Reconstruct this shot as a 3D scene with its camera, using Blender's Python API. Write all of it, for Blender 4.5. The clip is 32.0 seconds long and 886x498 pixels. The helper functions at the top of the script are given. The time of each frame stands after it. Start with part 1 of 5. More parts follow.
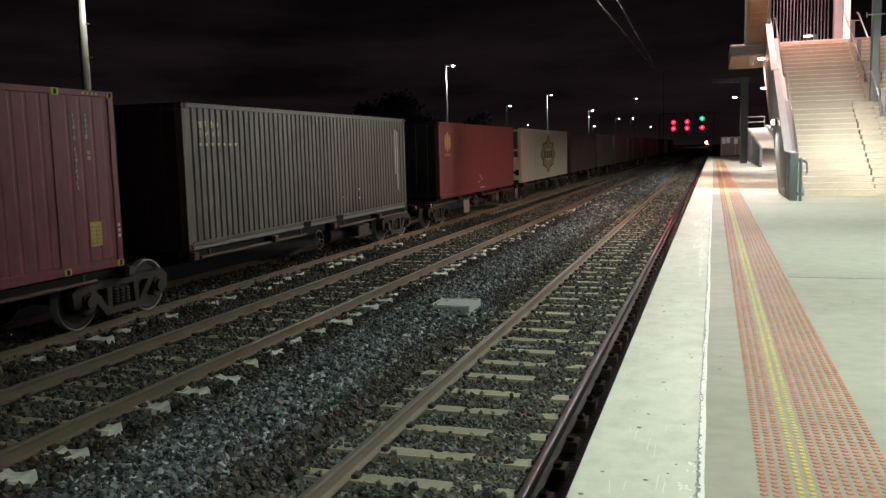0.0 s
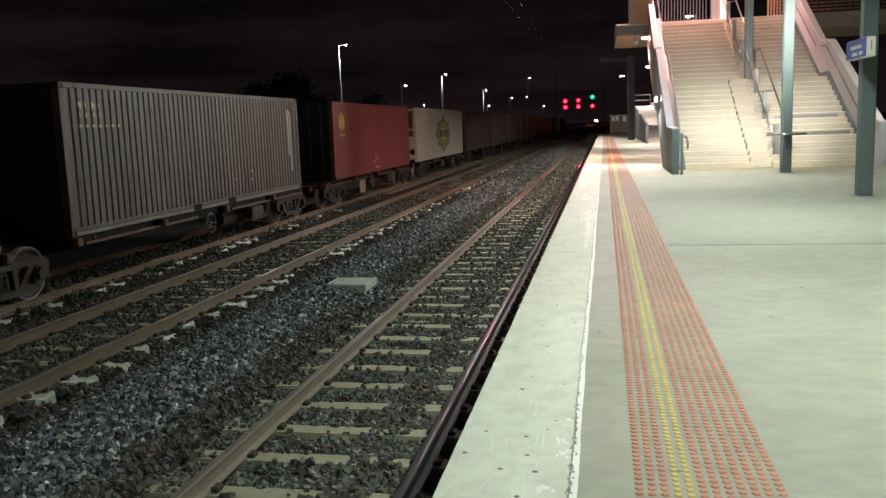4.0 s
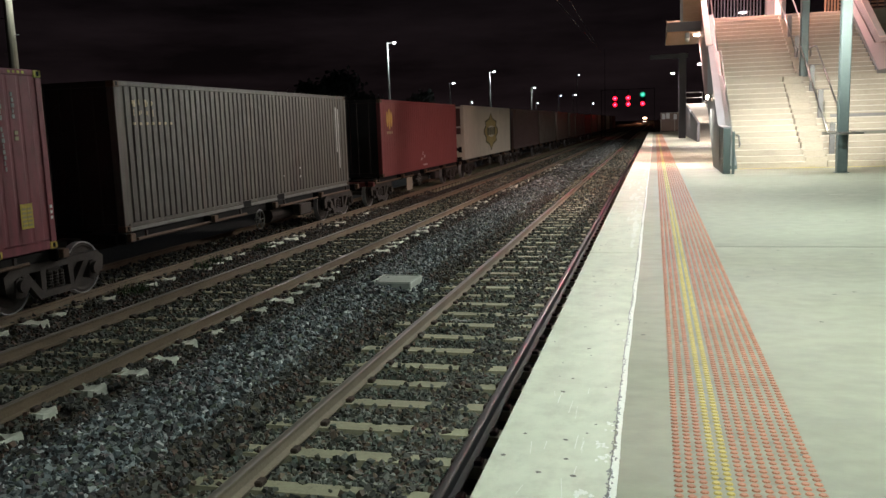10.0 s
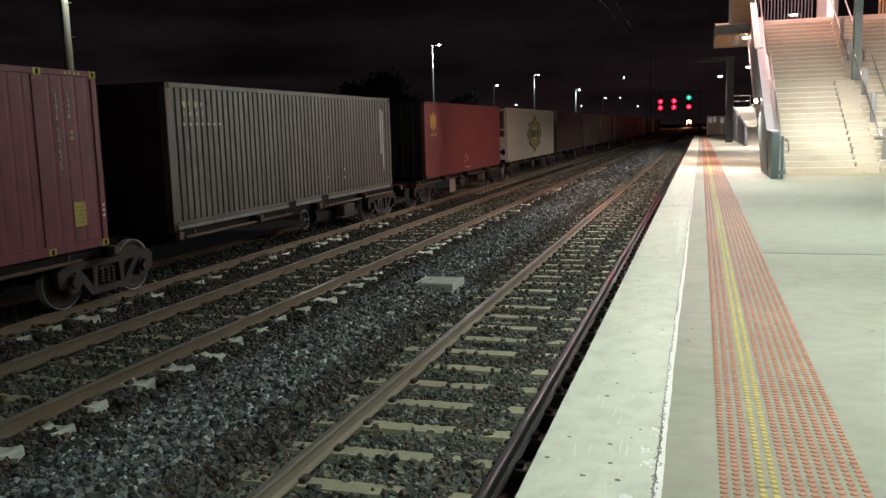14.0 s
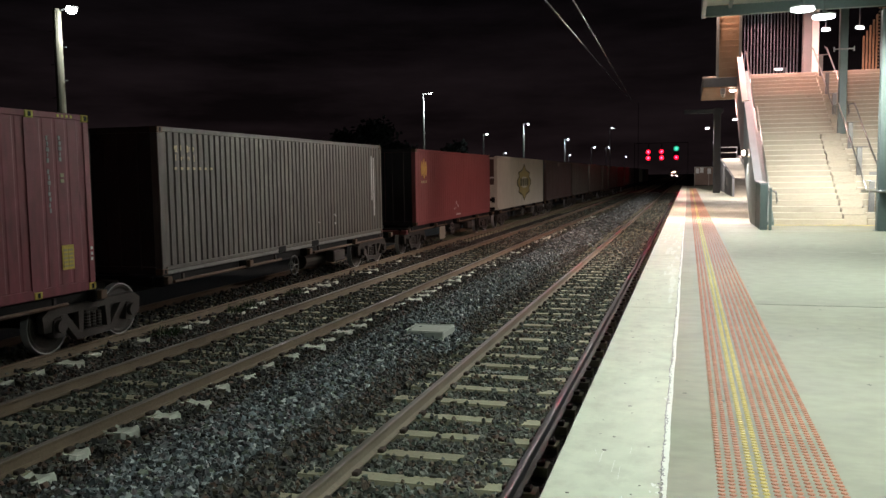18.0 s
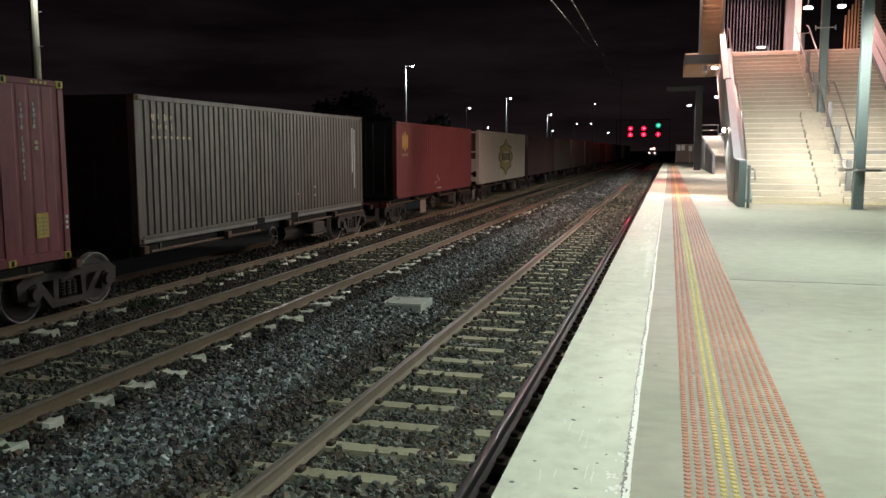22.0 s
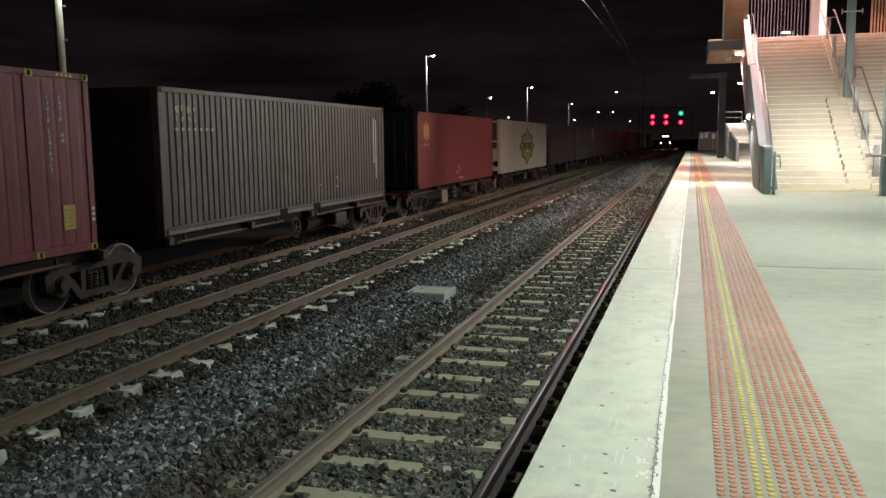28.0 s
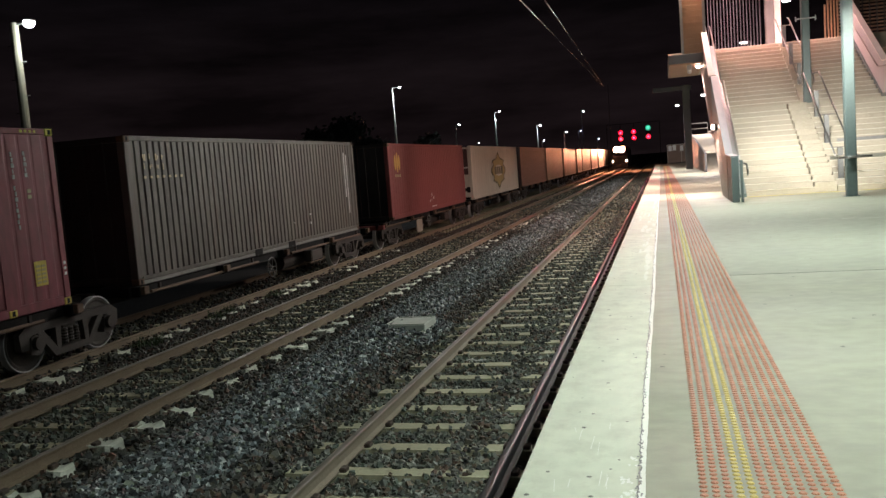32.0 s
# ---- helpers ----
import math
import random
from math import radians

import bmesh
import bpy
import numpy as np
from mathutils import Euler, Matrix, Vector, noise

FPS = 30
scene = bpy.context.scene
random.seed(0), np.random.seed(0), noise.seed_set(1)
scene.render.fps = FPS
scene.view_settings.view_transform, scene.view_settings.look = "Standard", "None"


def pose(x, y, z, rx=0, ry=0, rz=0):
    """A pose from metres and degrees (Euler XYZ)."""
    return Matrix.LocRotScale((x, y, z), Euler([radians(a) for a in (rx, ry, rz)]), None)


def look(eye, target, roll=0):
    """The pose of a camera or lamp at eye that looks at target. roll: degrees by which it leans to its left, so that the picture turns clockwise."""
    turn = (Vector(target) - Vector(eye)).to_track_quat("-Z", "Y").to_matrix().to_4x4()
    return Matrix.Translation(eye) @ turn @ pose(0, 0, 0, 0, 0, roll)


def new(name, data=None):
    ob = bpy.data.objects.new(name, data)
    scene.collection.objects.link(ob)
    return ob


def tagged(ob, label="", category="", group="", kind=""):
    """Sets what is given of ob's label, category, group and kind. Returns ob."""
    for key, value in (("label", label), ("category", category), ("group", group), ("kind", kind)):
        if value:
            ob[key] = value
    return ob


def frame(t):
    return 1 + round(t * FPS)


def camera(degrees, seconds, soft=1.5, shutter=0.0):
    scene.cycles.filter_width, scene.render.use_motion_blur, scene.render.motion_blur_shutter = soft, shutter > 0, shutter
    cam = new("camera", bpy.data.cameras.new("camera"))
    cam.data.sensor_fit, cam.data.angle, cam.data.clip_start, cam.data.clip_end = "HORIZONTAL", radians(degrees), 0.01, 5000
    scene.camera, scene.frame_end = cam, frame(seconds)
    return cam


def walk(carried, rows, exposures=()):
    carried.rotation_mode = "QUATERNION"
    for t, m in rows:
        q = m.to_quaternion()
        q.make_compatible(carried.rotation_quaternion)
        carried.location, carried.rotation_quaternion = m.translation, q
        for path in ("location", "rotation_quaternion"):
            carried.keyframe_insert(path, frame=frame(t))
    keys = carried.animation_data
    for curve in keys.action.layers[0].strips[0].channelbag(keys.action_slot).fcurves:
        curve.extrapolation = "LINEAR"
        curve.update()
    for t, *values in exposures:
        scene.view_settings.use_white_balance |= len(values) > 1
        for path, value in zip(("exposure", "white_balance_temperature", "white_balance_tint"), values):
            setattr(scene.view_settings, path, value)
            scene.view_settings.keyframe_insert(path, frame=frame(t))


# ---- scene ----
# camera: seconds, eye x y z, yaw, pitch, roll
cam = camera(55.5, 32.0)
ROWS = [
    (0, 0.600, -0.648, 1.541, 17.863, -6.713, -1.427),
    (0.5, 0.594, -0.670, 1.548, 17.639, -7.118, -1.314),
    (1, 0.580, -0.672, 1.541, 17.050, -7.706, -0.887),
    (1.5, 0.561, -0.714, 1.538, 15.468, -6.961, -0.680),
    (2, 0.617, -0.721, 1.530, 14.716, -6.250, -0.383),
    (2.5, 0.774, -0.754, 1.521, 13.484, -7.135, -1.723),
    (3, 0.762, -0.724, 1.513, 11.676, -7.851, -3.011),
    (3.5, 0.694, -0.719, 1.500, 10.943, -8.231, -2.139),
    (5.5, 0.751, -0.710, 1.509, 11.640, -8.140, -1.558),
    (6, 0.740, -0.706, 1.512, 11.699, -7.615, -0.703),
    (6.5, 0.742, -0.724, 1.522, 11.764, -6.904, -0.038),
    (7, 0.740, -0.725, 1.525, 11.908, -6.504, 0.358),
    (7.5, 0.736, -0.717, 1.517, 12.162, -6.415, 0.409),
    (8, 0.737, -0.716, 1.521, 12.564, -6.564, -0.621),
    (8.5, 0.742, -0.723, 1.523, 13.192, -7.104, -1.874),
    (9, 0.737, -0.726, 1.527, 13.652, -7.646, -2.127),
    (9.5, 0.737, -0.701, 1.517, 14.043, -8.093, -2.101),
    (10, 0.732, -0.707, 1.517, 14.261, -8.298, -1.943),
    (10.5, 0.734, -0.719, 1.519, 14.633, -8.168, -1.907),
    (11, 0.722, -0.733, 1.525, 15.438, -7.843, -1.555),
    (11.5, 0.721, -0.732, 1.521, 16.235, -7.371, -1.062),
    (12, 0.721, -0.750, 1.525, 16.964, -7.278, -1.335),
    (12.5, 0.718, -0.749, 1.524, 17.371, -7.704, -1.503),
    (13, 0.720, -0.737, 1.523, 17.330, -7.958, -1.764),
    (13.5, 0.718, -0.739, 1.524, 17.093, -7.976, -1.679),
    (14, 0.716, -0.753, 1.526, 17.092, -8.079, -1.568),
    (14.5, 0.714, -0.745, 1.522, 17.260, -8.325, -2.022),
    (16.5, 0.674, -0.714, 1.501, 16.783, -5.919, 1.303),
    (17, 0.667, -0.693, 1.499, 15.902, -6.110, 2.034),
    (17.5, 0.663, -0.759, 1.521, 15.578, -5.379, 0.681),
    (18, 0.661, -0.710, 1.532, 16.238, -4.924, -0.837),
    (18.5, 0.650, -0.701, 1.533, 17.453, -4.301, -0.893),
    (19, 0.688, -0.716, 1.526, 14.976, -4.549, -2.256),
    (19.5, 0.695, -0.689, 1.517, 13.126, -6.301, -1.029),
    (20, 0.694, -0.689, 1.498, 13.762, -7.780, 0.185),
    (20.5, 0.720, -0.687, 1.494, 13.845, -8.809, -0.492),
    (21, 0.721, -0.686, 1.489, 13.763, -8.685, -0.597),
    (21.5, 0.715, -0.697, 1.504, 14.291, -7.724, -0.475),
    (22, 0.708, -0.697, 1.508, 14.985, -6.682, -0.043),
    (22.5, 0.715, -0.699, 1.512, 14.562, -6.312, -0.259),
    (23, 0.712, -0.708, 1.517, 14.307, -5.833, -0.307),
    (23.5, 0.702, -0.709, 1.520, 14.920, -5.308, -0.109),
    (24, 0.700, -0.705, 1.518, 15.331, -5.450, -0.851),
    (24.5, 0.715, -0.719, 1.517, 14.826, -6.317, -0.796),
    (25, 0.680, -0.769, 1.535, 15.879, -6.199, 0.200),
    (25.5, 0.665, -0.745, 1.519, 16.142, -5.594, -1.973),
    (27.5, 0.672, -0.695, 1.485, 16.734, -6.590, -0.280),
    (28, 0.677, -0.700, 1.482, 16.446, -7.315, -0.598),
    (28.5, 0.683, -0.701, 1.483, 16.030, -7.468, -0.618),
    (29, 0.685, -0.706, 1.470, 15.774, -7.798, -0.071),
    (29.5, 0.691, -0.723, 1.480, 15.462, -7.621, -0.479),
    (30, 0.703, -0.732, 1.491, 14.713, -6.991, -1.591),
    (30.5, 0.704, -0.753, 1.504, 14.238, -5.905, -2.129),
    (31, 0.705, -0.728, 1.511, 14.454, -5.049, -3.113),
    (31.5, 0.723, -0.740, 1.519, 14.853, -5.198, -4.528),
    (32, 0.724, -0.692, 1.504, 14.911, -5.478, -4.370),
]


def aim(x, y, z, yaw, pitch, roll):
    a, b = radians(yaw), radians(pitch)
    ahead = (x - math.sin(a) * math.cos(b), y + math.cos(a) * math.cos(b), z + math.sin(b))
    return look((x, y, z), ahead, roll)


walk(cam, [(row[0], aim(*row[1:])) for row in ROWS])

# ---------------------------------------------------------------- night sky
world = bpy.data.worlds.new("night")
scene.world = world
world.use_nodes = True
wn = world.node_tree.nodes
wl = world.node_tree.links
wback = wn["Background"]
wgeo = wn.new("ShaderNodeTexCoord")
wsep = wn.new("ShaderNodeSeparateXYZ")
wramp = wn.new("ShaderNodeValToRGB")
wramp.color_ramp.elements[0].color = (0.0078, 0.005, 0.0056, 1)
wramp.color_ramp.elements[1].position = 0.24
wramp.color_ramp.elements[1].color = (0.0016, 0.0014, 0.0018, 1)
wl.new(wgeo.outputs["Generated"], wsep.inputs[0])
wl.new(wsep.outputs["Z"], wramp.inputs[0])
wmap = wn.new("ShaderNodeMapping")
wmap.inputs["Scale"].default_value = (1.6, 1.6, 9.0)
wcloud = wn.new("ShaderNodeTexNoise")
wcloud.inputs["Scale"].default_value, wcloud.inputs["Detail"].default_value, wcloud.inputs["Roughness"].default_value = 2.2, 7, 0.6
wband = wn.new("ShaderNodeMapRange")
wband.inputs["From Min"].default_value, wband.inputs["From Max"].default_value = 0.36, 0.68
wband.inputs["To Min"].default_value, wband.inputs["To Max"].default_value = 0.5, 1.75
wmix = wn.new("ShaderNodeMixRGB")
wmix.blend_type, wmix.inputs[0].default_value = "MULTIPLY", 1.0
wl.new(wgeo.outputs["Generated"], wmap.inputs[0])
wl.new(wmap.outputs[0], wcloud.inputs["Vector"])
wl.new(wcloud.outputs[0], wband.inputs[0])
wl.new(wramp.outputs[0], wmix.inputs[1])
wl.new(wband.outputs[0], wmix.inputs[2])
wl.new(wmix.outputs[0], wback.inputs[0])
wback.inputs[1].default_value = 1.0

# light levels, in watts
CANOPY_W, STAIR_W, YARD_W, WALL_W, FAR_W, FILL_W = 245, 300, 500, 200, 420, 700


# ---------------------------------------------------------------- materials
def surf(name, col, rough=0.75, metal=0.0, var=0.3, big=0.7, fine=35.0, bump=0.25, depth=0.01, dirt=None, dirt_at=0.55, island=0.0, each=0.0, spec=0.5, stretch=(1, 1, 1), palette=None, soft=0.14, sheen=0.0):
    """Painted, mineral or metal surface with variation at two scales, optional dirt and optional spread per piece."""
    m = bpy.data.materials.new(name)
    m.use_nodes = True
    nt = m.node_tree
    n, l = nt.nodes, nt.links
    b = n["Principled BSDF"]
    co = n.new("ShaderNodeTexCoord")
    mp = n.new("ShaderNodeMapping")
    mp.inputs["Scale"].default_value = stretch
    l.new(co.outputs["Object"], mp.inputs[0])
    n1 = n.new("ShaderNodeTexNoise")
    n1.inputs["Scale"].default_value, n1.inputs["Detail"].default_value = big, 5
    n2 = n.new("ShaderNodeTexNoise")
    n2.inputs["Scale"].default_value, n2.inputs["Detail"].default_value = fine, 4
    for q in (n1, n2):
        l.new(mp.outputs[0], q.inputs["Vector"])
    add = n.new("ShaderNodeMath")
    add.operation = "ADD"
    l.new(n1.outputs[0], add.inputs[0])
    l.new(n2.outputs[0], add.inputs[1])
    rng = n.new("ShaderNodeMapRange")
    rng.inputs["From Min"].default_value, rng.inputs["From Max"].default_value = 0.6, 1.4
    rng.inputs["To Min"].default_value, rng.inputs["To Max"].default_value = 1 - var, 1 + var
    l.new(add.outputs[0], rng.inputs[0])
    value = rng.outputs[0]
    for amount, node, out in ((island, "ShaderNodeNewGeometry", "Random Per Island"), (each, "ShaderNodeObjectInfo", "Random")):
        if amount:
            g = n.new(node)
            r = n.new("ShaderNodeMapRange")
            r.inputs["To Min"].default_value, r.inputs["To Max"].default_value = 1 - amount, 1 + amount
            l.new(g.outputs[out], r.inputs[0])
            mul = n.new("ShaderNodeMath")
            mul.operation = "MULTIPLY"
            l.new(value, mul.inputs[0])
            l.new(r.outputs[0], mul.inputs[1])
            value = mul.outputs[0]
    hue = n.new("ShaderNodeHueSaturation")
    hue.inputs["Color"].default_value = (*col, 1)
    l.new(value, hue.inputs["Value"])
    if palette:
        g = n.new("ShaderNodeNewGeometry")
        pr = n.new("ShaderNodeValToRGB")
        pr.color_ramp.interpolation = "CONSTANT"
        pr.color_ramp.elements.remove(pr.color_ramp.elements[1])
        for k, c in enumerate(palette):
            e = pr.color_ramp.elements[0] if k == 0 else pr.color_ramp.elements.new(k / len(palette))
            e.color = (*c, 1)
        shift = n.new("ShaderNodeMath")
        shift.operation, shift.inputs[1].default_value = "MULTIPLY", 7.31
        wrap = n.new("ShaderNodeMath")
        wrap.operation = "FRACT"
        l.new(g.outputs["Random Per Island"], shift.inputs[0])
        l.new(shift.outputs[0], wrap.inputs[0])
        l.new(wrap.outputs[0], pr.inputs[0])
        l.new(pr.outputs[0], hue.inputs["Color"])
    out = hue.outputs[0]
    if dirt:
        n3 = n.new("ShaderNodeTexNoise")
        n3.inputs["Scale"].default_value, n3.inputs["Detail"].default_value, n3.inputs["Roughness"].default_value = big * 3.1, 8, 0.7
        l.new(mp.outputs[0], n3.inputs["Vector"])
        ramp = n.new("ShaderNodeValToRGB")
        ramp.color_ramp.elements[0].position, ramp.color_ramp.elements[1].position = dirt_at, dirt_at + soft
        l.new(n3.outputs[0], ramp.inputs[0])
        mix = n.new("ShaderNodeMixRGB")
        mix.inputs[2].default_value = (*dirt, 1)
        l.new(ramp.outputs[0], mix.inputs[0])
        l.new(out, mix.inputs[1])
        out = mix.outputs[0]
    l.new(out, b.inputs["Base Color"])
    b.inputs["Roughness"].default_value, b.inputs["Metallic"].default_value = rough, metal
    b.inputs["Specular IOR Level"].default_value = spec
    if sheen:
        n4 = n.new("ShaderNodeTexNoise")
        n4.inputs["Scale"].default_value, n4.inputs["Detail"].default_value = big * 0.8, 6
        l.new(mp.outputs[0], n4.inputs["Vector"])
        gl = n.new("ShaderNodeMapRange")
        gl.inputs["From Min"].default_value, gl.inputs["From Max"].default_value = 0.36, 0.64
        gl.inputs["To Min"].default_value, gl.inputs["To Max"].default_value = rough - sheen, rough + sheen * 0.4
        l.new(n4.outputs[0], gl.inputs[0])
        l.new(gl.outputs[0], b.inputs["Roughness"])
    if bump:
        bp = n.new("ShaderNodeBump")
        bp.inputs["Strength"].default_value, bp.inputs["Distance"].default_value = bump, depth
        l.new(n2.outputs[0], bp.inputs["Height"])
        l.new(bp.outputs[0], b.inputs["Normal"])
    return m


def glow(name, col, strength):
    m = bpy.data.materials.new(name)
    m.use_nodes = True
    b = m.node_tree.nodes["Principled BSDF"]
    b.inputs["Base Color"].default_value = (0.8, 0.8, 0.8, 1)
    b.inputs["Emission Color"].default_value, b.inputs["Emission Strength"].default_value = (*col, 1), strength
    return m


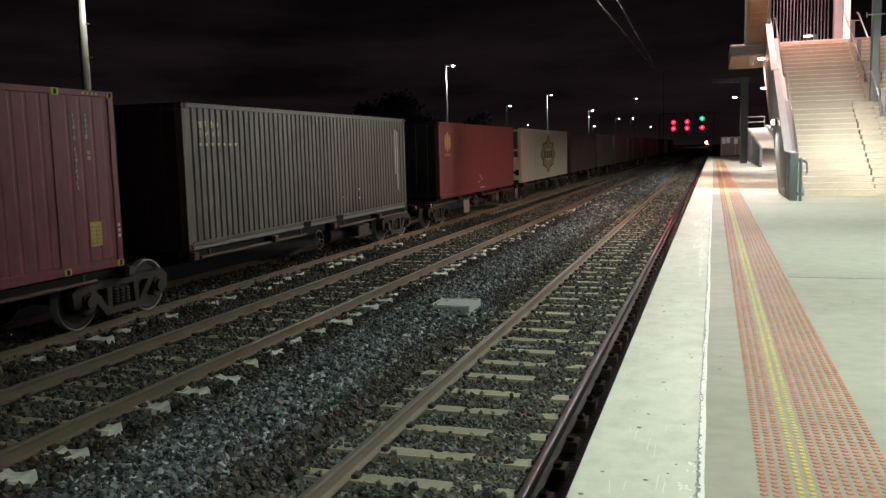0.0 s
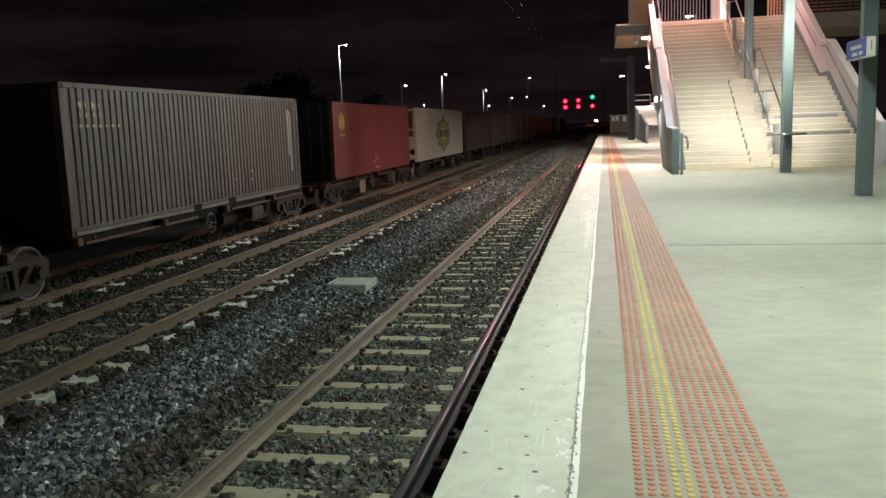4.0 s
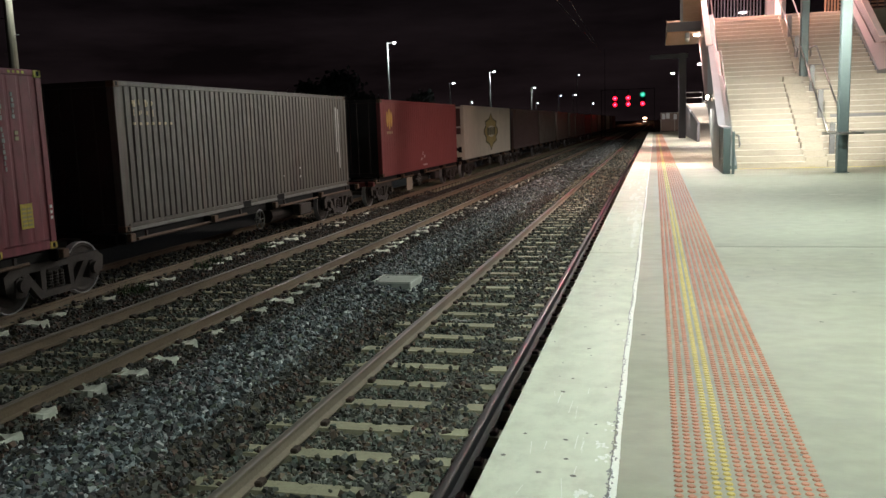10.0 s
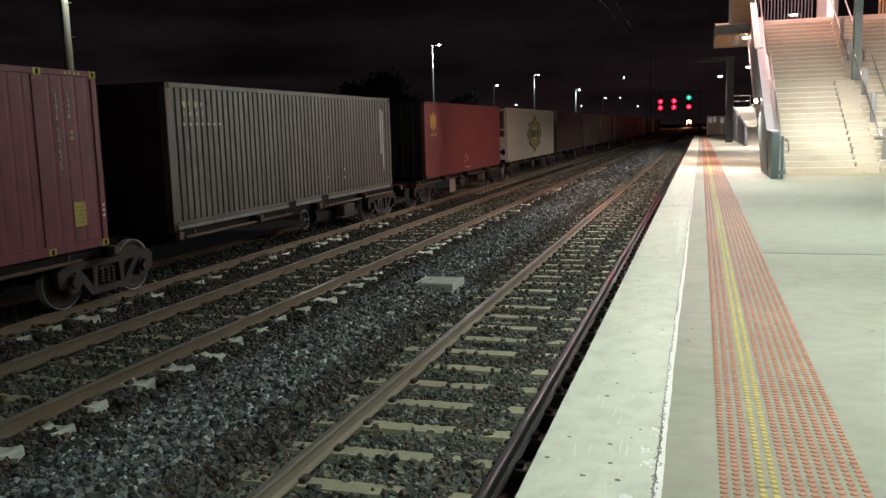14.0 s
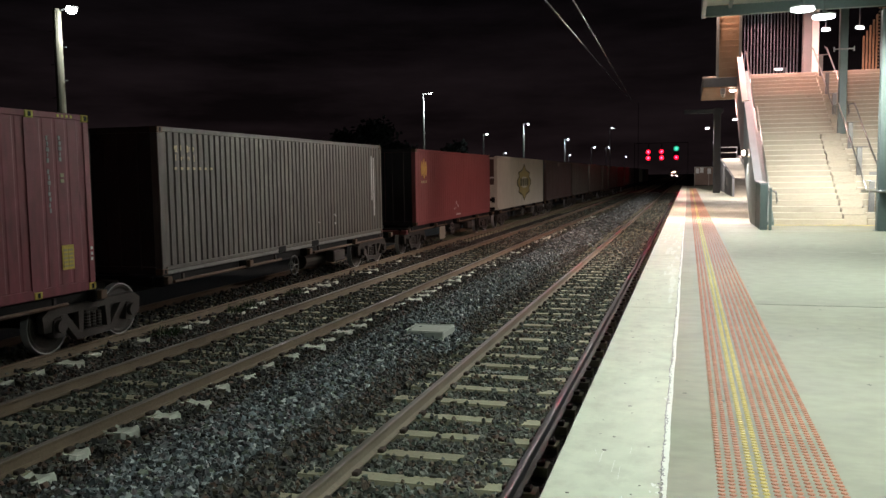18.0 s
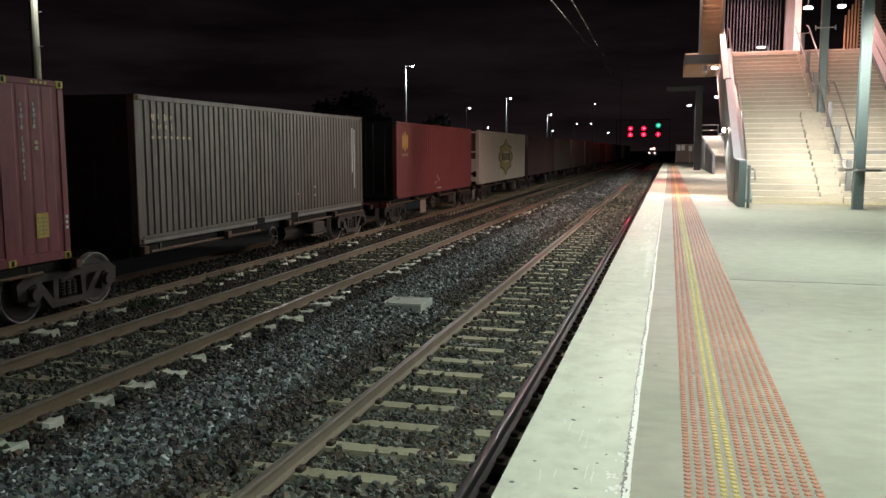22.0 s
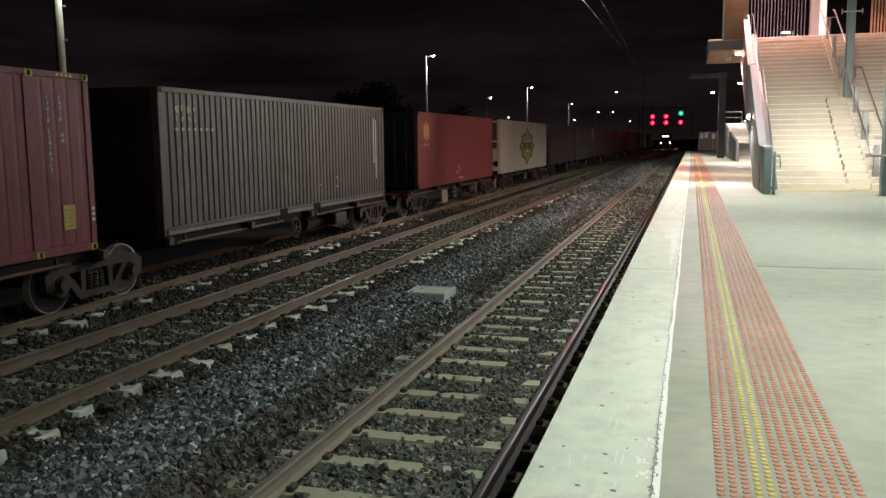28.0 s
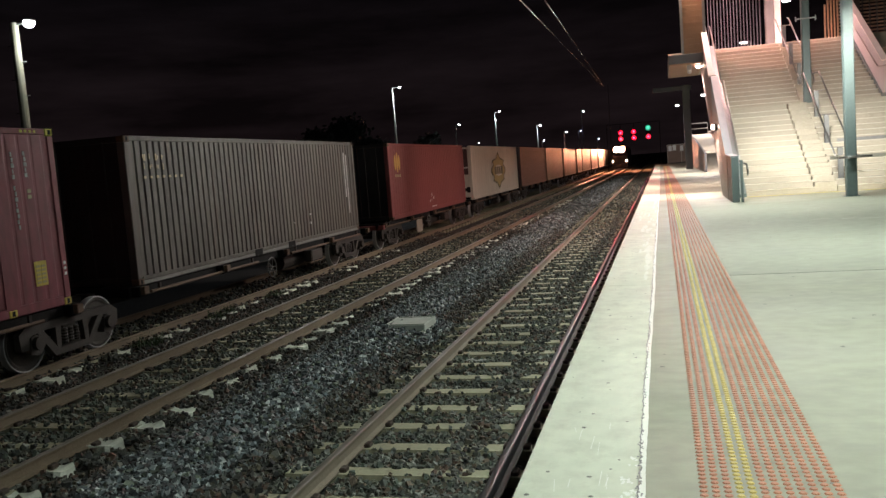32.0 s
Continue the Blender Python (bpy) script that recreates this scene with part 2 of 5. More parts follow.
M = dict(
    concrete=surf("platform concrete", (0.3, 0.303, 0.228), 0.7, var=0.17, big=1.1, fine=11, bump=0.0, dirt=(0.235, 0.236, 0.188), dirt_at=0.5, soft=0.3, stretch=(0.5, 0.75, 1), sheen=0.16),
    strip_bed=surf("warm grey bedding", (0.296, 0.284, 0.214), 0.75, var=0.2, big=1.4, fine=16, bump=0.0, dirt=(0.225, 0.213, 0.16), dirt_at=0.5, soft=0.2),
    concrete_pale=surf("paler platform concrete", (0.292, 0.3, 0.234), 0.78, var=0.16, big=0.5, fine=7, bump=0.0, dirt=(0.27, 0.275, 0.225), dirt_at=0.54, soft=0.16, stretch=(0.7, 0.8, 1), sheen=0.05),
    white_edge=surf("weathered white edge paint", (0.63, 0.66, 0.535), 0.68, var=0.13, big=1.3, fine=7, bump=0.0, dirt=(0.47, 0.475, 0.385), dirt_at=0.47, soft=0.32, stretch=(1.0, 0.8, 1), sheen=0.12),
    white_line=surf("thick white line paint", (0.8, 0.82, 0.76), 0.6, var=0.1, big=3, fine=60, bump=0.4),
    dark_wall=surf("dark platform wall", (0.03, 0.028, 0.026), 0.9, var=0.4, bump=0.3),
    # platform-side rail of the near track, the platform's shade painted into its colour
    rail_shaded=surf("black-brown rail with platform shade in it", (0.032, 0.032, 0.034), 0.68, 0.0, spec=0.25, var=0.25, big=2, fine=40, bump=0.1),
    orange_stud=surf("orange tactile stud", (0.44, 0.182, 0.104), 0.55, var=0.22, each=0.12, island=0.12, bump=0),
    yellow_stud=surf("yellow tactile stud", (0.5, 0.385, 0.095), 0.5, var=0.18, each=0.1, island=0.1, bump=0),
    ballast=surf("blue-grey ballast stone", (0.165, 0.176, 0.172), 0.7, var=0.3, big=4, fine=60, island=0.85, bump=0.3, palette=[(0.165, 0.2, 0.205), (0.075, 0.09, 0.092), (0.2, 0.23, 0.228), (0.12, 0.105, 0.105), (0.135, 0.165, 0.175), (0.13, 0.155, 0.118), (0.06, 0.062, 0.064), (0.36, 0.39, 0.38)]),
    ballast_dark=surf("oily dark ballast stone", (0.06, 0.05, 0.042), 0.8, var=0.3, big=4, fine=60, island=0.6, bump=0.3, palette=[(0.072, 0.07, 0.06), (0.048, 0.05, 0.048), (0.105, 0.068, 0.05), (0.095, 0.1, 0.085), (0.075, 0.068, 0.045), (0.12, 0.122, 0.105)]),
    shoulder=surf("pale sleeper shoulder", (0.66, 0.7, 0.6), 0.8, var=0.18, big=5, fine=40, bump=0.2, each=0.18),
    ballast_old=surf("rusty old ballast stone", (0.095, 0.088, 0.072), 0.8, var=0.3, big=4, fine=60, island=0.65, bump=0.3, palette=[(0.092, 0.094, 0.072), (0.066, 0.074, 0.064), (0.122, 0.13, 0.104), (0.115, 0.088, 0.063), (0.085, 0.106, 0.085), (0.165, 0.175, 0.15)]),
    bed=surf("ballast bed", (0.035, 0.034, 0.03), 0.95, var=0.6, big=1.4, fine=24, bump=1.0, depth=0.05),
    earth=surf("dark yard earth", (0.018, 0.016, 0.014), 0.95, var=0.5, big=0.5, fine=12, bump=0.8, depth=0.04),
    sleeper=surf("concrete sleeper", (0.33, 0.32, 0.215), 0.85, var=0.2, big=2.5, fine=30, bump=0.25, each=0.15, dirt=(0.13, 0.11, 0.085), dirt_at=0.56),
    rail_side=surf("rusty rail", (0.165, 0.125, 0.082), 0.8, 0.0, var=0.3, big=2, fine=40, bump=0.2),
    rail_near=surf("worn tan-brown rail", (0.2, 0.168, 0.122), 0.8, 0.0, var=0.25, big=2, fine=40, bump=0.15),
    rail_top=surf("worn rail head", (0.15, 0.132, 0.11), 0.31, 0.0, spec=0.28, var=0.15, big=1.5, fine=30, bump=0.05),
    # head of that same rail, darkened with the same painted shade
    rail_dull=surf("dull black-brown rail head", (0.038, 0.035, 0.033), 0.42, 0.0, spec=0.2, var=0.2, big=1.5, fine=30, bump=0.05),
    clip=surf("rail clip", (0.06, 0.045, 0.035), 0.8, 0.3, bump=0),
    maroon=surf("maroon container paint", (0.205, 0.034, 0.048), 0.6, var=0.4, big=0.8, fine=9, bump=0.06, dirt=(0.13, 0.034, 0.036), dirt_at=0.58, stretch=(1, 1, 0.25)),
    red=surf("brick red container paint", (0.24, 0.062, 0.062), 0.6, var=0.18, big=0.8, fine=9, bump=0.05, dirt=(0.17, 0.05, 0.04), dirt_at=0.66),
    grey=surf("grey-brown container paint", (0.1, 0.09, 0.075), 0.6, var=0.5, big=0.8, fine=9, bump=0.06, dirt=(0.115, 0.073, 0.05), dirt_at=0.53, stretch=(1, 1, 0.13), soft=0.2),
    white=surf("dirty white container paint", (0.62, 0.6, 0.5), 0.55, var=0.15, big=0.7, fine=8, bump=0.04, dirt=(0.33, 0.3, 0.24), dirt_at=0.6, stretch=(1, 1, 0.3)),
    umber=surf("dark brown container paint", (0.085, 0.048, 0.042), 0.6, var=0.25, big=0.6, fine=8, bump=0.05, dirt=(0.07, 0.06, 0.055)),
    rust=surf("orange-brown container paint", (0.105, 0.055, 0.046), 0.52, spec=0.35, var=0.3, big=0.6, fine=8, bump=0.04, dirt=(0.07, 0.05, 0.042), dirt_at=0.55),
    drab=surf("drab grey-green container paint", (0.14, 0.13, 0.11), 0.5, spec=0.3, var=0.3, big=0.6, fine=8, bump=0.05, dirt=(0.06, 0.05, 0.042)),
    rail_pale=surf("worn pale steel bottom rail", (0.2, 0.2, 0.185), 0.6, var=0.3, big=1.5, fine=14, bump=0.1, dirt=(0.13, 0.09, 0.06), dirt_at=0.6),
    tan=surf("tan container paint", (0.15, 0.12, 0.10), 0.44, spec=0.3, var=0.25, big=0.6, fine=8, bump=0.05),
    steel_dark=surf("grimy wagon steel", (0.05, 0.042, 0.036), 0.75, 0.2, var=0.4, big=2, fine=30, bump=0.2),
    steel_rust=surf("rusty wagon steel", (0.13, 0.085, 0.055), 0.8, 0.1, var=0.35, big=2, fine=30, bump=0.2),
    tread=surf("polished wheel tread with highlight in it", (0.6, 0.6, 0.6), 0.3, 0.35, var=0.1, bump=0),
    yellow=surf("yellow marking", (0.55, 0.42, 0.06), 0.6, var=0.2, big=5, bump=0),
    gold=surf("faded gold lettering", (0.42, 0.34, 0.2), 0.6, var=0.3, big=7, bump=0),
    white_mark=surf("white lettering", (0.6, 0.6, 0.58), 0.6, var=0.3, big=9, bump=0),
    pale_mark=surf("worn pale lettering", (0.36, 0.34, 0.34), 0.7, var=0.5, big=12, bump=0),
    black_mark=surf("black marking", (0.012, 0.012, 0.012), 0.8, spec=0.15, bump=0),
    emblem=surf("mustard emblem paint", (0.4, 0.33, 0.12), 0.6, var=0.2, bump=0),
    emblem_orange=surf("orange-yellow emblem paint", (0.62, 0.36, 0.1), 0.6, var=0.15, bump=0),
    olive=surf("olive green emblem", (0.075, 0.08, 0.025), 0.6, var=0.2, bump=0),
    step=surf("stair concrete", (0.43, 0.385, 0.31), 0.75, var=0.14, big=1.2, fine=30, bump=0.1, each=0.07, dirt=(0.3, 0.255, 0.2), dirt_at=0.56, soft=0.2, stretch=(0.4, 1, 1)),
    nosing=surf("pale step nosing", (0.64, 0.6, 0.52), 0.42, var=0.12, big=3, bump=0.05),
    steelblue=surf("blue-grey painted steel", (0.12, 0.158, 0.155), 0.5, var=0.12, big=1.2, fine=20, bump=0.04),
    panel=surf("pale grey balustrade panel", (0.42, 0.42, 0.44), 0.55, var=0.1, big=1, fine=16, bump=0.04),
    mauve=surf("rose-brown panel with warm lamp tint", (0.19, 0.125, 0.115), 0.6, var=0.15, big=1, bump=0.05),
    # lamplight on copings and stair-head panel, put into a paler colour
    coping_lit=surf("coping colour with lamplight in it", (0.72, 0.69, 0.66), 0.6, var=0.1, big=2, bump=0.03),
    coping_blue=surf("dull blue-grey coping", (0.2, 0.225, 0.25), 0.5, var=0.12, big=2, bump=0.03),
    dusk_steel=surf("weathered grey column steel", (0.11, 0.11, 0.12), 0.6, var=0.2, big=1, bump=0.05),
    galv=surf("galvanised handrail", (0.3, 0.29, 0.28), 0.3, 0.9, var=0.1, bump=0),
    plate=surf("grey post plate", (0.22, 0.22, 0.22), 0.5, 0.4, bump=0),
    slat=surf("screen slat", (0.15, 0.15, 0.18), 0.3, 0.5, var=0.15, bump=0),
    ochre=surf("ochre cladding", (0.33, 0.2, 0.12), 0.6, var=0.2, big=2, bump=0.05),
    soffit=surf("canopy lining", (0.42, 0.44, 0.40), 0.7, var=0.1, bump=0.05),
    yellow_line=surf("yellow floor line", (0.6, 0.47, 0.12), 0.7, var=0.25, big=3, bump=0.05),
    sign_blue=surf("blue sign face", (0.01, 0.04, 0.33), 0.4, var=0.05, bump=0),
    stain=surf("damp stain with pale glare in it", (0.7, 0.74, 0.64), 0.6, var=0.2, big=3, bump=0),
    gum=surf("dark gum spot", (0.16, 0.16, 0.135), 0.9, bump=0),
    lid=surf("pale pit lid", (0.46, 0.51, 0.45), 0.8, var=0.15, big=3, bump=0.15),
    pole=surf("galvanised pole", (0.2, 0.196, 0.18), 0.6, 0.1, var=0.12, bump=0),
    timber=surf("timber pole with lamplight in its colour", (0.34, 0.31, 0.22), 0.85, var=0.3, big=2, fine=20, bump=0.3, stretch=(1, 1, 0.1)),
    black=surf("black housing", (0.013, 0.012, 0.012), 0.8, spec=0.15, bump=0),
    bark=surf("bark", (0.05, 0.04, 0.03), 0.95, bump=0.6),
    leaf=surf("dark foliage", (0.011, 0.014, 0.01), 0.8, island=0.4, bump=0),
    weed=surf("green weed", (0.045, 0.08, 0.03), 0.8, island=0.4, bump=0),
    # near-black: the shade on the container ends is put into the colour
    door_shaded=surf("end door colour with shade in it", (0.022, 0.018, 0.017), 0.7, var=0.4, big=2, bump=0.1),
    notice=surf("white notice sheet", (0.8, 0.8, 0.78), 0.5, var=0.1, bump=0),
    paint_pale=surf("pale fence paint", (0.5, 0.45, 0.4), 0.6, var=0.15, bump=0),
    fence=surf("brown fence panel", (0.24, 0.165, 0.13), 0.7, bump=0.1),
    cable=surf("aluminium cable", (0.3, 0.29, 0.29), 0.6, 0.0, bump=0),
    loco=surf("dark locomotive paint", (0.015, 0.013, 0.015), 0.5, var=0.2, bump=0.05),
    loco_nose=surf("near-black cab front", (0.008, 0.007, 0.007), 0.7, var=0.2, bump=0.0),
    glass=surf("dark cab glass", (0.012, 0.014, 0.016), 0.08, bump=0),
    lamp_cool=glow("cool white luminaire", (0.88, 1.0, 0.93), 30),
    lamp_yard=glow("yard floodlight face", (0.88, 0.95, 1.0), 30),
    lamp_warm=glow("warm bulkhead lamp", (1.0, 0.72, 0.55), 110),
    lamp_far=glow("small white lamp", (1.0, 0.95, 0.9), 14),
    sig_red=glow("red signal aspect", (1.0, 0.007, 0.02), 70),
    # added discs whose glow paints the halo round each signal lens
    sig_red_rim=glow("red halo disc", (1.0, 0.0, 0.03), 1.7),
    sig_green_rim=glow("green halo disc", (0.0, 0.5, 0.28), 0.55),
    sig_green=glow("green signal aspect", (0.08, 0.9, 0.55), 1.6),
    headlamp=glow("locomotive headlamp", (1.0, 0.36, 0.19), 2400),
    ditchlamp=glow("locomotive ditch lamp", (1.0, 0.75, 0.6), 70),
)


# ---------------------------------------------------------------- mesh tools
class Solid:
    """Gathers closed pieces into one mesh."""

    def __init__(self):
        self.v, self.f = [], []

    def add(self, v, f):
        n = len(self.v)
        self.v += [tuple(p) for p in v]
        self.f += [tuple(i + n for i in q) for q in f]
        return self

    def box(self, x0, x1, y0, y1, z0, z1, c=0.0):
        lo, hi = (min(x0, x1), min(y0, y1), min(z0, z1)), (max(x0, x1), max(y0, y1), max(z0, z1))
        c = min(c, 0.45 * min(hi[k] - lo[k] for k in range(3)))
        if c <= 0:
            v = [(x, y, z) for x in (lo[0], hi[0]) for y in (lo[1], hi[1]) for z in (lo[2], hi[2])]
            return self.add(v, [(0, 1, 3, 2), (4, 6, 7, 5), (0, 4, 5, 1), (2, 3, 7, 6), (0, 2, 6, 4), (1, 5, 7, 3)])
        v, at = [], {}
        signs = [(a, b, d) for a in (0, 1) for b in (0, 1) for d in (0, 1)]
        for s in signs:
            for axis in range(3):
                at[s, axis] = len(v)
                v.append([(lo, hi)[s[k]][k] + (0 if k == axis else c * (1 - 2 * s[k])) for k in range(3)])
        f = []
        for axis in range(3):
            o1, o2 = [k for k in range(3) if k != axis]
            for side in (0, 1):
                ring = []
                for p, q in ((0, 0), (1, 0), (1, 1), (0, 1)):
                    s = [0, 0, 0]
                    s[axis], s[o1], s[o2] = side, p, q
                    ring.append(at[tuple(s), axis])
                f.append(ring)
            for p in (0, 1):
                for q in (0, 1):
                    s, t = [0, 0, 0], [0, 0, 0]
                    s[o1], s[o2], t[o1], t[o2] = p, q, p, q
                    s[axis], t[axis] = 0, 1
                    f.append((at[tuple(s), o1], at[tuple(t), o1], at[tuple(t), o2], at[tuple(s), o2]))
        f += [(at[s, 0], at[s, 1], at[s, 2]) for s in signs]
        return self.add(v, f)

    def tube(self, a, b, r, n=10, r2=None):
        a, b = Vector(a), Vector(b)
        d = (b - a).normalized()
        u = d.orthogonal().normalized()
        w = d.cross(u)
        v = []
        for p, rr in ((a, r), (b, r if r2 is None else r2)):
            v += [p + rr * (math.cos(2 * math.pi * i / n) * u + math.sin(2 * math.pi * i / n) * w) for i in range(n)]
        f = [(i, (i + 1) % n, n + (i + 1) % n, n + i) for i in range(n)] + [tuple(range(n)), tuple(range(n, 2 * n))]
        return self.add(v, f)

    def path(self, pts, r, n=8):
        for a, b in zip(pts, pts[1:]):
            self.tube(a, b, r, n)
        for p in pts[1:-1]:
            self.ball(p, r * 1.02, 6, n)
        return self

    def ball(self, c, r, rings=6, n=10, sq=(1, 1, 1)):
        v = [(c[0], c[1], c[2] - r * sq[2])]
        for k in range(1, rings):
            a = math.pi * k / rings
            v += [(c[0] + r * sq[0] * math.sin(a) * math.cos(2 * math.pi * i / n), c[1] + r * sq[1] * math.sin(a) * math.sin(2 * math.pi * i / n), c[2] - r * sq[2] * math.cos(a)) for i in range(n)]
        v.append((c[0], c[1], c[2] + r * sq[2]))
        f = [(0, 1 + (i + 1) % n, 1 + i) for i in range(n)]
        for k in range(rings - 2):
            f += [(1 + k * n + i, 1 + k * n + (i + 1) % n, 1 + (k + 1) * n + (i + 1) % n, 1 + (k + 1) * n + i) for i in range(n)]
        top, base = len(v) - 1, 1 + (rings - 2) * n
        f += [(base + i, base + (i + 1) % n, top) for i in range(n)]
        return self.add(v, f)

    def prism(self, outline, axis, a, b):
        """A flat outline pushed from a to b along an axis; the outline's two numbers are the other axes in order."""
        n = len(outline)

        def put(p, s):
            q = list(p)
            q.insert(axis, s)
            return q

        v = [put(p, a) for p in outline] + [put(p, b) for p in outline]
        return self.add(v, [tuple(range(n)), tuple(range(n, 2 * n))] + [(i, (i + 1) % n, n + (i + 1) % n, n + i) for i in range(n)])

    def lathe(self, profile, axis, centre, n=20):
        """Rings of (radius, place along the axis) round an axis through a centre, closed at both ends."""
        o1, o2 = [k for k in range(3) if k != axis]
        v = []
        for r, s in profile:
            for i in range(n):
                p = list(centre)
                p[axis] += s
                p[o1] += r * math.cos(2 * math.pi * i / n)
                p[o2] += r * math.sin(2 * math.pi * i / n)
                v.append(p)
        k = len(profile)
        f = [(j * n + i, j * n + (i + 1) % n, (j + 1) * n + (i + 1) % n, (j + 1) * n + i) for j in range(k - 1) for i in range(n)]
        f += [tuple(range(n)), tuple(range((k - 1) * n, k * n))]
        return self.add(v, f)

    def mesh(self, name, material, smooth=False):
        me = bpy.data.meshes.new(name)
        me.from_pydata(self.v, [], self.f)
        bm = bmesh.new()
        bm.from_mesh(me)
        bmesh.ops.recalc_face_normals(bm, faces=bm.faces)
        bm.to_mesh(me)
        bm.free()
        me.materials.append(material)
        if smooth:
            me.polygons.foreach_set("use_smooth", [True] * len(me.polygons))
        return me


def part(name, solid, material, parent, label="", smooth=False):
    ob = new(name, solid.mesh(name, material, smooth))
    ob.parent = parent
    return tagged(ob, label)


def share(name, data, parent, place):
    """A piece of its own on shared mesh data."""
    ob = new(name, data)
    ob.parent, ob.location = parent, place
    return ob


def thing(name, place, label, category, group="", kind=""):
    ob = new(name)
    ob.location = place
    return tagged(ob, label, category, group, kind)


def single(name, solid, material, label, category, kind="", group="", smooth=False):
    return tagged(new(name, solid.mesh(name, material, smooth)), label, category, group, kind)


# ---------------------------------------------------------------- levels and lines
RAIL_Z = -1.157
NEAR_X, MID_X, YARD_X = -1.64, -6.56, -10.1
YARD_Z = -1.23
HALF = 0.835
PITCH = 0.7
FACE_X = -9.03


def bed_height(x):
    """Height of the ballast across the tracks."""
    pts = [(-60, -1.5), (-12.2, -1.5), (-11.6, -1.44), (-9.0, -1.44), (-8.45, -1.46), (-8.1, -1.40), (-7.8, -1.345), (-5.0, -1.345), (-4.6, -1.26), (-4.2, -1.19), (-3.7, -1.21), (-3.1, -1.40), (-2.8, -1.345), (-0.4, -1.345), (0.2, -1.40)]
    return float(np.interp(x, [p[0] for p in pts], [p[1] for p in pts]))


# ---------------------------------------------------------------- ground and trackbed
xs = [-900, -200, -60, -30, -16] + [-12.2 + 0.35 * i for i in range(36)] + [4, 30, 200, 900]
ys = [-300, -40, 0, 30, 80, 160, 300, 600, 1200, 2500]
gv = [(x, y, bed_height(x) - (0.06 if -12.2 < x < 0.2 else 0.1)) for y in ys for x in xs]
gf = [(j * len(xs) + i, j * len(xs) + i + 1, (j + 1) * len(xs) + i + 1, (j + 1) * len(xs) + i) for j in range(len(ys) - 1) for i in range(len(xs) - 1)]
gm = bpy.data.meshes.new("ground")
gm.from_pydata(gv, [], gf)
gm.materials.append(M["bed"])
gm.materials.append(M["earth"])
for p in gm.polygons:
    p.material_index = 0 if -11.2 < p.center.x < 0.2 else 1
tagged(new("ground", gm), "dark stony ground under the railway yard", "ground", kind="structure")


def stones(name, count, x0, x1, y0, y1, size, material, label, seed, lift=0.0, hole=None, over=None):
    """Loose angular stones scattered over the trackbed, as one mesh."""
    rng = np.random.default_rng(seed)
    x = rng.uniform(x0, x1, count)
    y = y0 + (y1 - y0) * rng.uniform(0, 1, count) ** (1.25 if y1 > y0 else 1.0)
    if hole is not None:
        keep = ~hole(x, y)
        x, y = x[keep], y[keep]
    k = len(x)
    px = [-60, -12.2, -11.6, -9.0, -8.45, -8.1, -7.8, -5.0, -4.6, -4.2, -3.7, -3.1, -2.8, -0.4, 0.2]
    z = np.interp(x, px, [bed_height(a) for a in px]) + rng.normal(0, 0.013, k) + lift - 0.012
    if over:
        # stones that spilled onto the sleepers lie on their tops
        cx, y_first, pitch, top = over
        phase = np.abs((y - y_first + pitch / 2) % pitch - pitch / 2)
        z = np.where((np.abs(x - cx) < 1.4) & (phase < 0.115), top + rng.uniform(0.0, 0.016, k), z)
    unit = np.array([(a, b, c) for a in (-1, 1) for b in (-1, 1) for c in (-1, 1)], float)
    s = rng.uniform(0.55, 1.25, (k, 1, 1)) * size * rng.uniform(0.6, 1.25, (k, 1, 3))
    v = unit[None] * s * rng.uniform(0.45, 1.1, (k, 8, 3))
    a, b, c = rng.uniform(0, 6.28, k), rng.uniform(0, 6.28, k), rng.uniform(0, 6.28, k)
    for ang, (i, j) in ((a, (0, 1)), (b, (1, 2)), (c, (0, 2))):
        ca, sa = np.cos(ang)[:, None], np.sin(ang)[:, None]
        vi, vj = v[:, :, i].copy(), v[:, :, j].copy()
        v[:, :, i], v[:, :, j] = ca * vi - sa * vj, sa * vi + ca * vj
    v += np.stack([x, y, z], -1)[:, None]
    quads = np.array([(0, 1, 3, 2), (4, 6, 7, 5), (0, 4, 5, 1), (2, 3, 7, 6), (0, 2, 6, 4), (1, 5, 7, 3)])
    f = (quads[None] + 8 * np.arange(k)[:, None, None]).reshape(-1, 4)
    me = bpy.data.meshes.new(name)
    me.vertices.add(8 * k)
    me.vertices.foreach_set("co", v.reshape(-1))
    me.loops.add(24 * k)
    me.loops.foreach_set("vertex_index", f.reshape(-1))
    me.polygons.add(6 * k)
    me.polygons.foreach_set("loop_start", np.arange(6 * k) * 4)
    me.update(calc_edges=True)
    me.validate()
    me.shade_flat()
    me.materials.append(material)
    return tagged(new(name, me), label, "ballast", kind="stuff")


def on_sleeper(cx, reach, y_first, chance, pitch=PITCH, width=0.072, ends=0.0):
    """Keeps most stones off the tops of a track's sleepers."""
    def test(x, y):
        phase = np.abs((y - y_first + pitch / 2) % pitch - pitch / 2)
        edge = width + 0.017 * np.sin(x * 7.0 + y * 5.3) + 0.012 * np.sin(x * 31.0 + y)
        near_rail = np.minimum(np.abs(x - cx - HALF), np.abs(x - cx + HALF)) < 0.085
        bare = np.where(np.abs(x - cx) > HALF + 0.1, ends, chance)
        edge = np.where(np.abs(x - cx) > HALF + 0.1, 0.12 + 0.4 * (edge - width), edge)
        return ((np.abs(x - cx) < reach) & (phase < edge) & (np.sin(x * 12.9 + y * 78.2) * 43.7 % 1 > bare)) | near_rail
    return test


NEAR_Y0, MID_Y0, YARD_Y0 = 0.33, 0.26, 0.03
YARD_PITCH = 0.655
TOP = RAIL_Z - 0.163
